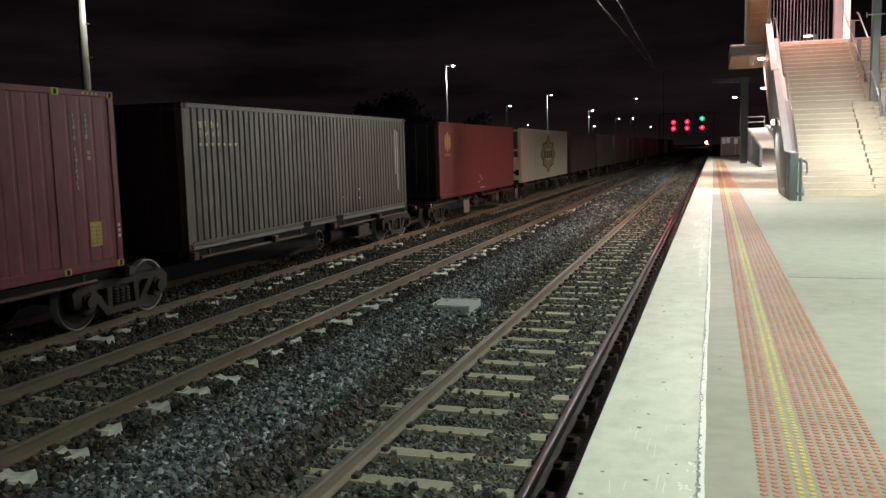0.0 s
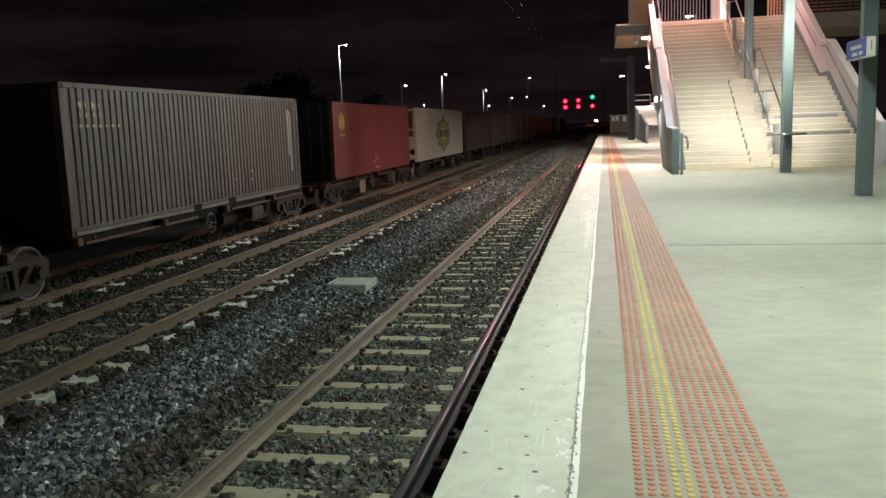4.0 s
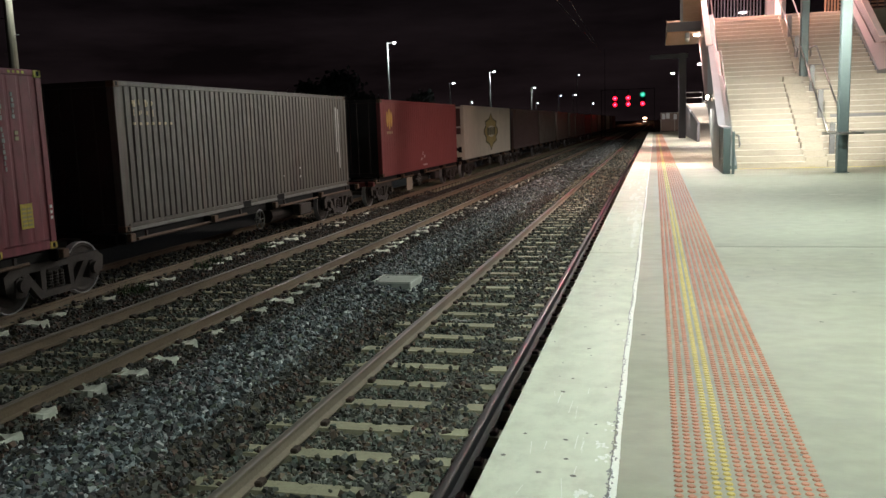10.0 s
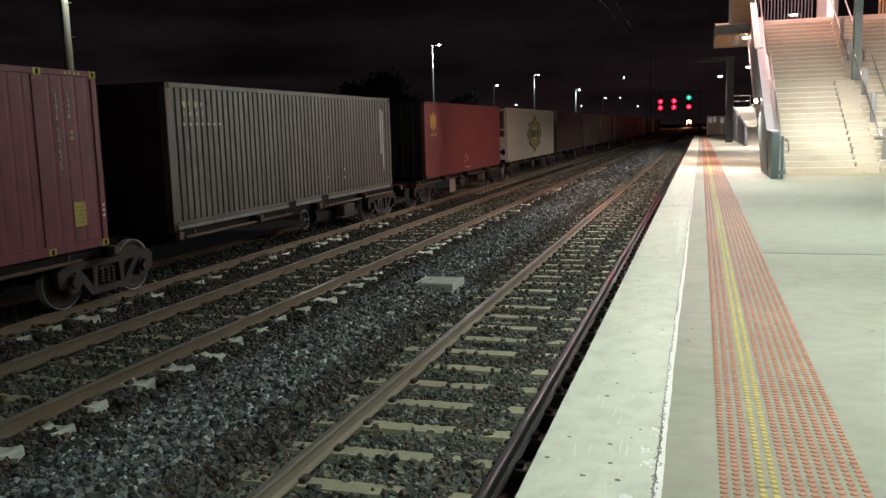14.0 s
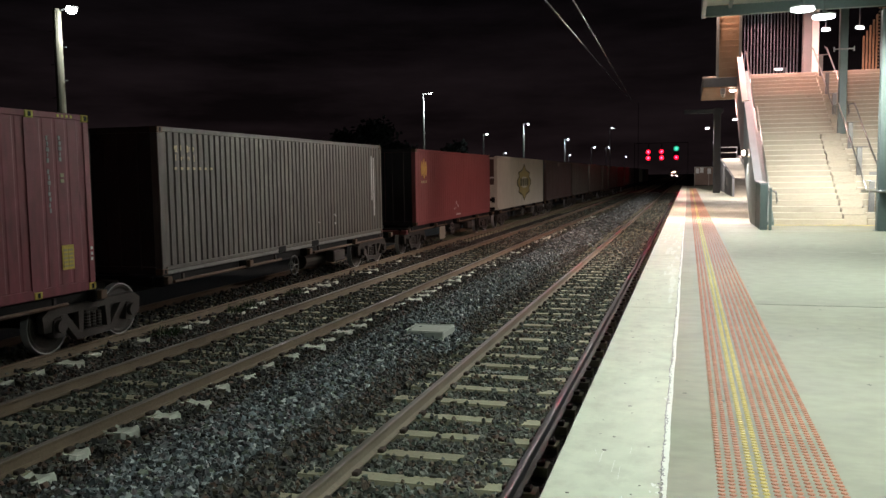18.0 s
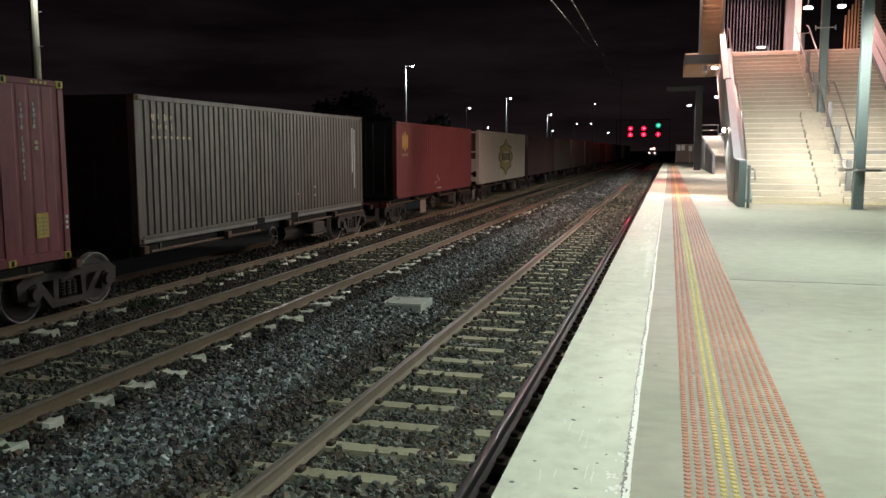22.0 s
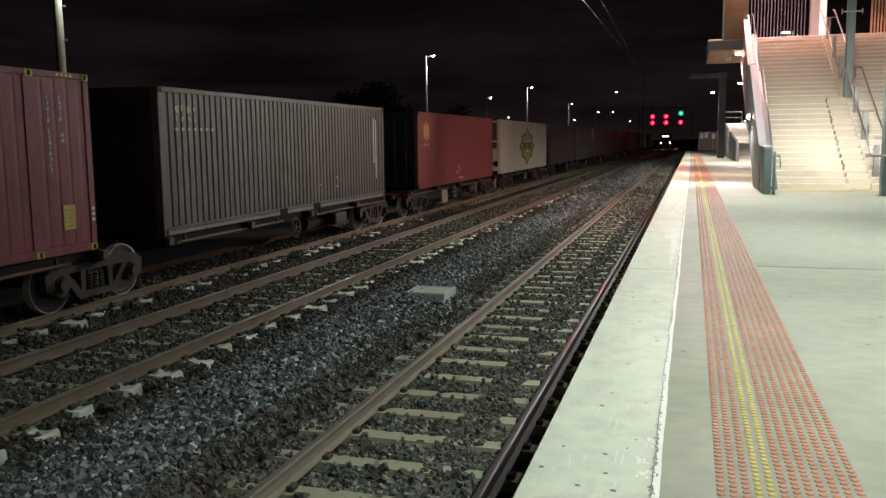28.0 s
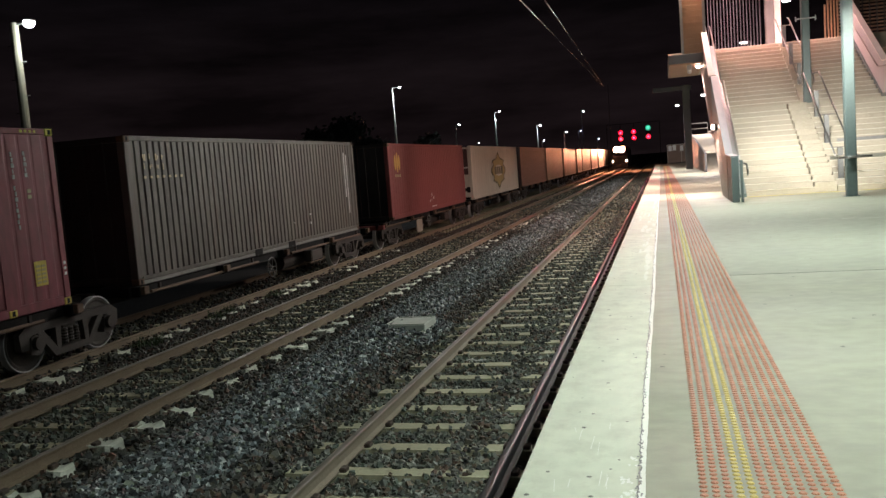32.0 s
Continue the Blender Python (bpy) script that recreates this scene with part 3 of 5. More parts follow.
stones("track_ballast", 38000, -3.05, -0.72, 1.5, 30, 0.028, M["ballast_old"], "weathered brown-grey ballast between the near rails", 3, hole=on_sleeper(NEAR_X, 1.4, NEAR_Y0, 0.004, width=0.1, ends=0.3), over=(NEAR_X, NEAR_Y0, PITCH, TOP))
stones("track_ballast", 4200, -1.48, -1.12, 3.0, 40, 0.03, M["ballast_dark"], "dark oily ballast spilled over the sleepers along the near track", 12, over=(NEAR_X, NEAR_Y0, PITCH, TOP))
stones("track_ballast", 38000, -5.05, -3.38, 2.0, 36, 0.03, M["ballast"], "clean blue-grey ballast heaped between the tracks", 4)
stones("track_ballast", 11000, -3.52, -2.98, 2.0, 36, 0.03, M["ballast_dark"], "oily dark ballast at the foot of the heap", 8, lift=0.012, hole=on_sleeper(NEAR_X, 1.4, NEAR_Y0, 0.0, width=0.088, ends=0.5), over=(NEAR_X, NEAR_Y0, PITCH, TOP))
stones("track_ballast", 8000, -5.65, -4.8, 2.0, 36, 0.032, M["ballast_dark"], "dark ballast at the middle track's sleeper ends", 9, lift=0.02, hole=on_sleeper(MID_X, 1.4, MID_Y0, 0.0))
stones("track_ballast", 26000, -8.05, -5.5, 4.0, 36, 0.032, M["ballast_old"], "grey ballast in the middle track", 5, hole=on_sleeper(MID_X, 1.4, MID_Y0, 0.16, width=0.078), over=(MID_X, MID_Y0, PITCH, TOP))
stones("track_ballast", 12000, -9.2, -8.0, 6.0, 36, 0.034, M["ballast_dark"], "dark dirty ballast beside the freight track", 6, lift=0.03, hole=on_sleeper(YARD_X, 1.45, YARD_Y0, 0.03, YARD_PITCH, 0.09), over=(YARD_X, YARD_Y0, YARD_PITCH, YARD_Z - 0.163))


stones("track_ballast", 5000, -10.95, -9.2, 6.0, 36, 0.04, M["ballast_dark"], "dark ballast under the freight train", 31, lift=0.07)
for x0, x1, count, key in ((-3.05, -0.72, 8000, "ballast_old"), (-5.05, -3.05, 7000, "ballast"), (-8.2, -5.0, 9000, "ballast_old"), (-9.3, -8.1, 3000, "ballast_dark")):
    stones("track_ballast", count, x0, x1, 4.5, -14, 0.036, M[key], "grey ballast behind the first sleepers", 40 + int(count / 1000), hole=on_sleeper(NEAR_X if x0 > -4 else MID_X, 1.36, NEAR_Y0 if x0 > -4 else MID_Y0, 0.03), over=(NEAR_X if x0 > -4 else MID_X, NEAR_Y0 if x0 > -4 else MID_Y0, PITCH, TOP))
stones("track_ballast", 17000, -5.1, -2.95, 33, 125, 0.055, M["ballast"], "clean ballast between the tracks further off", 21)
stones("track_ballast", 13000, -8.3, -5.0, 34, 125, 0.055, M["ballast_old"], "grey ballast in the middle track further off", 22, hole=on_sleeper(MID_X, 1.36, MID_Y0, 0.6), over=(MID_X, MID_Y0, PITCH, RAIL_Z - 0.163))
stones("track_ballast", 13000, -3.05, -0.7, 29, 125, 0.05, M["ballast_old"], "weathered ballast between the near rails further off", 23, hole=on_sleeper(NEAR_X, 1.36, NEAR_Y0, 0.2), over=(NEAR_X, NEAR_Y0, PITCH, RAIL_Z - 0.163))
stones("track_ballast", 900, -4.4, -3.05, 12.3, 14.1, 0.036, M["ballast"], "ballast banked up round the cable pit", 24, lift=0.05)

# ---------------------------------------------------------------- tracks
def rail_profile(x, z):
    """Flat-bottomed rail, its head at height z."""
    side = [(0.07, -0.16), (0.07, -0.148), (0.016, -0.13), (0.010, -0.05), (0.034, -0.04), (0.036, -0.017), (0.024, -0.009)]
    return [(x + a, z + b) for a, b in side] + [(x - a, z + b) for a, b in reversed(side)]


def track(name, cx, top, y_first, label, first, last, pitch=PITCH, half=1.33):
    t = thing(name, (cx, 0, top), label, "railway track", kind="structure")
    for s in (-1, 1):
        r = part("rail", Solid().prism(rail_profile(s * HALF, 0), 1, -20, 1200), M[("rail_near" if s < 0 else "rail_shaded") if cx == NEAR_X else "rail_side"], t, "rusty steel rail")
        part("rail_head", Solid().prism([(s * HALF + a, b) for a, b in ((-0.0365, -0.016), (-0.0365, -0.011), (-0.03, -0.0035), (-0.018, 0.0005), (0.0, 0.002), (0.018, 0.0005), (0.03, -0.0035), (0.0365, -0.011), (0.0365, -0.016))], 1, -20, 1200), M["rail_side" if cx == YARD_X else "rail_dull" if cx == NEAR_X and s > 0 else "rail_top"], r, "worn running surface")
    shape = Solid()
    shape.prism([(-0.13, -0.2), (0.13, -0.2), (0.10, 0.0), (-0.10, 0.0)], 0, -half, half if cx != NEAR_X else 1.0)
    data = shape.mesh("sleeper", M["sleeper"])
    clips = Solid()
    for s in (-1, 1):
        for d in (-1, 1):
            clips.box(s * HALF + d * 0.1 - 0.035, s * HALF + d * 0.1 + 0.035, -0.055, 0.055, -0.01, 0.045, 0.012)
    clip_data = clips.mesh("rail_clip", M["clip"])
    ends = Solid()
    # sleeper end, dished along its length and flared at the tip
    row = [(0.045, 0.085, -0.004), (0.13, 0.135, 0.014), (0.22, 0.105, -0.008), (0.32, 0.12, -0.004), (0.40, 0.165, 0.016), (0.46, 0.12, -0.004)]
    ring = [[(HALF + x, d * w, h - (0.012 if abs(d) < 0.5 else 0.0)) for d in (-1, -0.35, 0.4, 1)] + [(HALF + x, w * 1.1, -0.12), (HALF + x, -w * 1.1, -0.12)] for x, w, h in row]
    ends.add(sum(ring, []), [(6 * i + j, 6 * i + (j + 1) % 6, 6 * i + 6 + (j + 1) % 6, 6 * i + 6 + j) for i in range(len(row) - 1) for j in range(6)] + [tuple(range(6)), tuple(range(6 * len(row) - 6, 6 * len(row)))])
    end_data = ends.mesh("sleeper_shoulder", M["shoulder"])
    y, i = y_first + pitch * first, 0
    while i < last - first:
        share("sleeper", data, t, (random.uniform(-0.02, 0.02), y, -0.163 + random.uniform(-0.006, 0.006)))
        if cx != NEAR_X and y < 57 and not (cx == YARD_X and (i % 5 == 3 or y > 36 or random.random() < (0.12 if y < 24 else 0.4))):
            piece = share("sleeper_shoulder", end_data, t, (random.uniform(-0.03, 0.0) + (0.03 if cx == YARD_X else 0.0), y + random.uniform(-0.02, 0.02), (-0.174 if cx == YARD_X else -0.159) + random.uniform(-0.008, 0.006)))
            piece.rotation_euler = (random.uniform(-0.05, 0.05), random.uniform(-0.03, 0.03), random.uniform(-0.05, 0.05))
            piece.scale = (random.uniform(0.85, 1.05), random.uniform(0.85, 1.1) * (1.15 if cx == YARD_X else 1.0), 1)
        if y < 42:
            share("rail_clip", clip_data, t, (0, y, -0.163))
        y += pitch
        i += 1
    far = Solid()
    while y < 210:
        far.box(-1.33, 1.33, y - 0.11, y + 0.11, -0.36, -0.2)
        y += pitch
    rest = part("sleepers_beyond", far, M["sleeper"], t)
    tagged(rest, "rows of concrete sleepers further off", kind="stuff")
    return t


track("track_near", NEAR_X, RAIL_Z, NEAR_Y0, "broad-gauge track on concrete sleepers beside the platform", -30, 120)
track("track_middle", MID_X, RAIL_Z, MID_Y0, "rusty middle track on ballasted concrete sleepers", -30, 110, half=1.0)
track("track_freight", YARD_X, YARD_Z, YARD_Y0, "dirty track under the parked freight train", -30, 100, YARD_PITCH, 1.0)

# ---------------------------------------------------------------- platform
plat = Solid().box(0.06, 14, -25, 103, -1.6, -0.16).box(0.0, 14, -25, 103, -0.16, 0, 0.012)
platform = single("platform", plat, M["concrete"], "smooth grey concrete station platform", "platform", "structure")
part("platform_wall", Solid().box(0.045, 0.057, -25, 103, -1.6, -0.165), M["dark_wall"], platform, "dark platform face")
JOINTS = [-10.0, -3.6, 9.1, 15.4, 21.7, 28.0, 34.3, 40.6, 46.9, 53.2, 59.5, 65.8, 72, 78, 84, 90, 96, 102.9]
for a, b in zip(JOINTS, JOINTS[1:]):
    part("edge_slab", Solid().box(-0.004, 0.545, a + 0.006, b - 0.006, -0.13, 0.004, 0.004), M["white_edge"], platform, "white-painted edge slab")
joints = Solid()
for y in (-3.0, 9.6, 22.2, 34.8, 47.4, 60.0):
    joints.box(1.43, 14, y - 0.006, y + 0.006, -0.01, 0.0025)
part("floor_slab", Solid().box(1.425, 14, 9.608, 22.192, -0.01, 0.0042, 0.002), M["concrete_pale"], platform, "paler smooth-trowelled floor slab")
part("floor_joint", joints, M["gum"], platform, "thin saw-cut joints")
# ragged sealant line behind the white slabs
rng = random.Random(5)
rag = Solid()
left, right, y = [], [], 0.5
while y < 60:
    o = 0.56 + 0.004 * math.sin(y * 0.9) + 0.002 * math.sin(y * 5.1)
    bite = 0.012 * max(0.0, math.sin(y * 2.3) + math.sin(y * 5.9 + 1)) * rng.random()
    left.append((o - 0.012 + rng.uniform(-0.004, 0.004) + bite, y, 0.0078))
    right.append((o + 0.019 + rng.uniform(-0.0015, 0.0015), y, 0.0078))
    y += rng.uniform(0.012, 0.035)
n = len(left)
rag.add(left + right, [(i, n + i, n + i + 1, i + 1) for i in range(n - 1)])
crack = Solid()
crack.add([(p[0] - 0.003 - 0.006 * rng.random() ** 3, p[1], 0.0072) for p in left] + [(p[0] + 0.004, p[1], 0.0072) for p in left], [(i, n + i, n + i + 1, i + 1) for i in range(n - 1)])
for _ in range(420):
    b = 2.0 + 16 * rng.random() ** 1.5
    a = 0.549 + rng.gauss(0, 0.006)
    crack.add([(a + rng.uniform(0.002, 0.008) * math.cos(q), b + rng.uniform(0.004, 0.016) * math.sin(q), 0.0082 + 0.0000002 * len(crack.v)) for q in (0, 1.1, 2.2, 3.3, 4.4, 5.4)], [(0, 1, 2, 3, 4, 5)])
part("slab_crack", crack, M["plate"], platform, "dark crumbling joint beside the sealant")
part("sealant_line", rag, M["white_line"], platform, "ragged white paint and sealant line")
flakes = Solid()
for cx, cy, k in ((0.51, 2.98, 9), (0.5, 3.15, 8), (0.45, 2.6, 9), (0.52, 3.4, 6), (0.53, 5.1, 5), (0.55, 7.4, 6)):
    for _ in range(k):
        a, b = cx + rng.gauss(0, 0.02), cy + rng.gauss(0, 0.03)
        flakes.add([(a + rng.uniform(0.004, 0.016) * math.cos(q), b + rng.uniform(0.006, 0.024) * math.sin(q), 0.0062 + 0.000004 * len(flakes.v)) for q in (0, 1.1, 2.2, 3.3, 4.4, 5.4)], [(0, 1, 2, 3, 4, 5)])
for _ in range(16):
    a, b, d, w = rng.uniform(0.14, 0.42), rng.uniform(2.3, 3.9), rng.uniform(0.06, 0.22), rng.uniform(0.0008, 0.0018)
    z, lean = 0.0046 + 0.000001 * len(flakes.v), rng.gauss(0, 0.01)
    flakes.add([(a - w, b, z), (a + w, b, z), (a + lean + w, b + d, z), (a + lean - w, b + d, z)], [(0, 1, 2, 3)])
part("paint_flake", flakes, M["white_line"], platform, "flaking pale paint")


def spots(places, parent, z):
    s = Solid()
    for cx, cy, r in places:
        s.add([(cx + r * rng.uniform(0.6, 1.1) * math.cos(q * 0.7), cy + r * rng.uniform(0.6, 1.2) * math.sin(q * 0.7), z + 0.0000008 * len(s.v)) for q in range(9)], [tuple(range(9))])
    return part("gum_spot", s, M["gum"], parent, "trodden gum and dirt spots")


spots([(rng.uniform(0.03, 0.5), 2 + 14 * rng.random() ** 1.4, rng.uniform(0.005, 0.016)) for _ in range(70)], platform, 0.0052)
spots([(0.65 + 4.5 * rng.random(), 2 + 16 * rng.random() ** 1.3, rng.uniform(0.006, 0.02)) for _ in range(190)], platform, 0.0053)

scuffs = Solid()
for cx, cy, n_steps, turn in ((4.6, 15.2, 9, 0.9), (5.6, 17.4, 7, -0.6), (3.4, 18.6, 8, 0.5), (6.4, 14.2, 8, 1.3), (2.6, 13.0, 6, 0.2), (4.9, 19.8, 6, -0.2), (5.9, 20.6, 5, 0.1)):
    # a curved wheel or mop mark, broken into overlapping ragged patches
    for k in range(n_steps):
        ang = turn + 0.16 * k
        a, b = cx + 0.34 * k * math.cos(ang), cy + 0.2 * k * math.sin(ang)
        ra, rb = rng.uniform(0.1, 0.26), rng.uniform(0.05, 0.13)
        scuffs.add([(a + ra * rng.uniform(0.6, 1) * math.cos(q * 0.45), b + rb * rng.uniform(0.6, 1) * math.sin(q * 0.45), 0.0047 + 0.0000015 * len(scuffs.v)) for q in range(14)], [tuple(range(14))])
tagged(part("scuff_mark", scuffs, M["concrete"], platform), "grey curved scuff marks on the pale slab", kind="stuff")
# damp smears; their pale tone paints the glare of the wet slabs
stain = Solid()
for cx, cy, k, sx, sy in ((0.44, 13.2, 4, 0.04, 1.1), (0.36, 16.2, 4, 0.07, 1.2), (0.47, 10.6, 2, 0.02, 0.8), (0.22, 20.0, 3, 0.08, 1.4), (0.46, 24.0, 4, 0.04, 2.6), (0.3, 31.0, 3, 0.08, 2.5)):
    for _ in range(5 * k):
        a, b = min(0.5, max(0.08, cx + rng.gauss(0, sx))), cy + rng.gauss(0, sy)
        ra, rb = rng.uniform(0.012, 0.05), rng.uniform(0.08, 0.42)
        ring = [(a + ra * rng.uniform(0.55, 1) * math.cos(q * 0.2618), b + rb * rng.uniform(0.75, 1) * math.sin(q * 0.2618)) for q in range(24)]
        stain.add([(min(0.54, max(0.01, x)), y, 0.0056 + 0.000004 * len(stain.v)) for x, y in ring], [tuple(range(24))])
tagged(part("damp_stain", stain, M["stain"], platform), "damp smears on the white slabs, glare painted pale", kind="stuff")

# warning studs
studs = thing("tactile_strip", (0, 0, 0), "orange warning studs with two yellow rows set in concrete", "tactile paving", kind="structure")


part("strip_bed", Solid().box(0.815, 1.408, -12, 86.6, -0.005, 0.0022), M["strip_bed"], studs, "warm grey bedding under the studs")


def stud(s, x, y, r=0.0205, h=0.0078):
    ring = lambda q, z: [(x + q * math.cos(k * math.pi / 4), y + q * math.sin(k * math.pi / 4), z) for k in range(8)]
    s.add(ring(r, 0.0005) + ring(r * 0.7, h), [tuple(8 + k for k in range(8))] + [(k, (k + 1) % 8, 8 + (k + 1) % 8, 8 + k) for k in range(8)])


STUD_X = [0.832 + 0.0508 * i for i in range(12)]
stud_data = {}
for key in ("orange_stud", "yellow_stud"):
    s = Solid()
    stud(s, 0, 0)
    stud_data[key] = s.mesh("stud", M[key])
rest = {"orange_stud": Solid(), "yellow_stud": Solid()}
for i, x in enumerate(STUD_X):
    key = "yellow_stud" if i in (3, 4) else "orange_stud"
    for k in range(1968):
        y = -11.9 + 0.05 * k
        if 2.6 < y < 3.85:
            share("stud", stud_data[key], studs, (x, y, 0))
        else:
            stud(rest[key], x, y)
tagged(part("studs_beyond", rest["orange_stud"], M["orange_stud"], studs), "rows of orange studs", kind="stuff")
tagged(part("studs_beyond", rest["yellow_stud"], M["yellow_stud"], studs), "rows of yellow studs", kind="stuff")

# ---------------------------------------------------------------- canopy over the platform
CAN_Z = 5.62
canopy = thing("canopy", (0, 0, CAN_Z), "steel platform canopy with pale lining and cross beams", "canopy", kind="structure")
part("lining", Solid().box(1.05, 10, -22, 22.3, 0.16, 0.22), M["soffit"], canopy, "pale canopy lining")
part("fascia", Solid().box(0.95, 1.05, -22, 22.5, -0.12, 0.34, 0.01), M["panel"], canopy, "pale fascia along the track side")
for y in (-20.3, -13.1, -5.9, 1.3, 8.5, 15.6, 22.4):
    part("cross_beam", Solid().box(1.06, 10, y - 0.09, y + 0.09, -0.1, 0.155, 0.01), M["steelblue"], canopy, "blue-grey cross beam")
for k in range(5):
    part("rafter", Solid().box(1.6 + 1.7 * k, 1.68 + 1.7 * k, -22, 22.2, 0.04, 0.155), M["steelblue"], canopy)


def area(name, place, sx, sy, watts, col, target=None, spread=180):
    d = bpy.data.lights.new(name, "AREA")
    d.shape, d.size, d.size_y, d.energy, d.color = "RECTANGLE", sx, sy, watts, col
    d.spread = radians(spread)
    ob = new(name, d)
    ob.matrix_world = look(place, target or (place[0], place[1] + 0.001, place[2] - 1))
    return ob


def luminaire(name, place, label, size=(0.3, 1.25), watts=0, col=(0.9, 1.0, 0.94), glowing="lamp_cool", z_drop=0.1, stem=0.3, group="", spread=150):
    """A box fitting with a glowing diffuser, on a stem from the roof above."""
    t = thing(name, place, label, "light", group)
    a, b = size[0] / 2, size[1] / 2
    part("housing", Solid().ball((0, 0, z_drop * 0.55), 1.0, 8, 20, (a, b, z_drop * 0.5)), M["panel"], t, smooth=True)
    part("diffuser", Solid().ball((0, 0, -0.005), 1.0, 8, 20, (a * 0.95, b * 0.95, 0.05)), M[glowing], t, "glowing oval diffuser", smooth=True)
    if stem:
        part("stem", Solid().tube((0, 0, z_drop), (0, 0, z_drop + stem), 0.025), M["steelblue"], t)
    if watts:
        area(name + "_light", (place[0], place[1], place[2] - 0.06), size[0], size[1], watts, col, spread=spread)
    return t


for y in (-16, -9, -2, 5, 12, 20.4):
    luminaire("canopy_light", (3.2 if y < 20 else 3.13, y, 5.2), "lit white strip light under the canopy", size=(0.3, 1.25) if y < 20 else (0.55, 0.5), watts=CANOPY_W * (1.0 if y < 20 else 0.75), group="canopy lights", stem=0.48, spread=140)
luminaire("canopy_light", (3.73, 21.5, 5.19), "lit white oval light under the canopy end", watts=CANOPY_W * 0.3, group="canopy lights", stem=0.5, size=(0.55, 0.5), spread=130)


def column(place, height, label):
    c = thing("canopy_column", place, label, "column", "canopy columns")
    part("shaft", Solid().box(-0.125, 0.125, -0.125, 0.125, 0.012, height, 0.02), M["steelblue"], c)
    part("base_plate", Solid().box(-0.17, 0.17, -0.17, 0.17, 0.0, 0.014, 0.003), M["steelblue"], c)
    return c


column((5.30, 15.66, 0), CAN_Z - 0.1, "square blue-grey steel column on the platform")
column((5.36, 22.74, 0), CAN_Z - 0.12, "square blue-grey steel column at the stair foot")

# blue station sign on the near column
sign = thing("station_sign", (5.095, 15.4, 2.585), "blue box sign with pale ends fixed along a column", "sign")
part("body", Solid().box(-0.07, 0.075, -0.6, 0.6, -0.165, 0.165, 0.01), M["nosing"], sign, "pale sign box")
part("face", Solid().box(-0.08, -0.071, -0.585, 0.585, -0.155, 0.155), M["sign_blue"], sign, "blue sign face")
part("end_mark", Solid().box(-0.005, 0.012, -0.606, -0.601, -0.06, 0.1), M["steelblue"], sign)
for a, b, z in ((-0.35, 0.3, 0.03), (-0.42, -0.2, -0.085), (-0.1, 0.2, -0.085)):
    part("lettering_bar", Solid().box(-0.084, -0.0805, a, b, z - 0.03, z + 0.03), M["white_mark"], sign)

# ---------------------------------------------------------------- stairs
FOOT, GO, RISE, N = 25.2, 0.33, 0.172, 16
XL, XM0, XM1, XR = 3.05, 4.90, 5.50, 8.1
LAND_Y = FOOT + (N - 1) * GO
LAND_Z = N * RISE
UP_Y = LAND_Y + 1.3
TOP_Y, TOP_Z = UP_Y + (N - 1) * GO, 2 * N * RISE
stairs = thing("staircase", (0, 0, 0), "wide two-flight concrete stairs rising to a footbridge", "stairs", kind="structure")
for side, (x0, x1) in enumerate(((XL, XM0), (XM1, XR))):
    for fl, (y0, z0) in enumerate(((FOOT, 0), (UP_Y, LAND_Z))):
        if fl:
            x0, x1 = (XL, 5.52) if side == 0 else (5.74, XR)
        for k in range(N - 1):
            y, z = y0 + k * GO, z0 + (k + 1) * RISE
            s = part("step", Solid().box(x0, x1, y + 0.012, y + GO + 0.012, z - RISE - (0.2 if k else 0.0), z, 0.006), M["step"], stairs)
            # nosing paler than its step: the edge's highlight is in the colour
            part("nosing", Solid().box(x0 + 0.01, x1 - 0.01, y - 0.004, y + 0.045, z - 0.018, z + 0.003, 0.003), M["nosing"], s)
    part("landing", Solid().box(*((XL, XM0), (XM1, XR))[side], LAND_Y + 0.012, UP_Y + 0.012, LAND_Z - 0.3, LAND_Z, 0.006), M["step"], stairs, "mid landing slab")
part("soffit_slab", Solid().prism([(FOOT + 0.4, 0), (LAND_Y + 0.3, LAND_Z - 0.34), (UP_Y + 0.1, LAND_Z - 0.34), (TOP_Y + 0.3, TOP_Z - 0.36), (TOP_Y + 0.3, TOP_Z - 0.6), (UP_Y + 0.2, LAND_Z - 0.6), (LAND_Y + 0.3, LAND_Z - 0.6), (FOOT + 1.0, 0)], 0, XL, XR), M["step"], stairs)
for k in range(N - 1):
    y, z = FOOT + k * GO, (k + 1) * RISE
    part("plinth_block", Solid().box(XM0 + 0.004, XM1 - 0.004, y + 0.1, y + GO + 0.098, max(0, z - 0.4), z + (0.19 if k % 4 == 2 else 0.12), 0.012), M["step"], stairs, "raised block between the flights")
for k in range(N - 1):
    y, z = UP_Y + k * GO, LAND_Z + (k + 1) * RISE
    part("kerb_block", Solid().box(5.524, 5.736, y + 0.1, y + GO + 0.098, z - 0.4, z + 0.11, 0.01), M["step"], stairs, "raised kerb between the upper flights")
part("plinth_block", Solid().box(XM0, XM1, LAND_Y + 0.3, UP_Y, LAND_Z - 0.3, LAND_Z + 0.02, 0.01), M["step"], stairs)
for k, x0, x1, mat in ((8, 6.0, 7.9, "plate"), (5, 5.6, 8.0, "gum")):
    part("grime_band", Solid().box(x0, x1, FOOT + k * GO + 0.004, FOOT + k * GO + 0.0115, k * RISE + 0.012, k * RISE + 0.11, 0.001), M[mat], stairs, "damp grime along a riser")
part("foot_line", Solid().box(XL, XR + 0.2, FOOT - 0.16, FOOT - 0.02, 0.0, 0.004), M["yellow_line"], stairs, "yellow line at the stair foot")
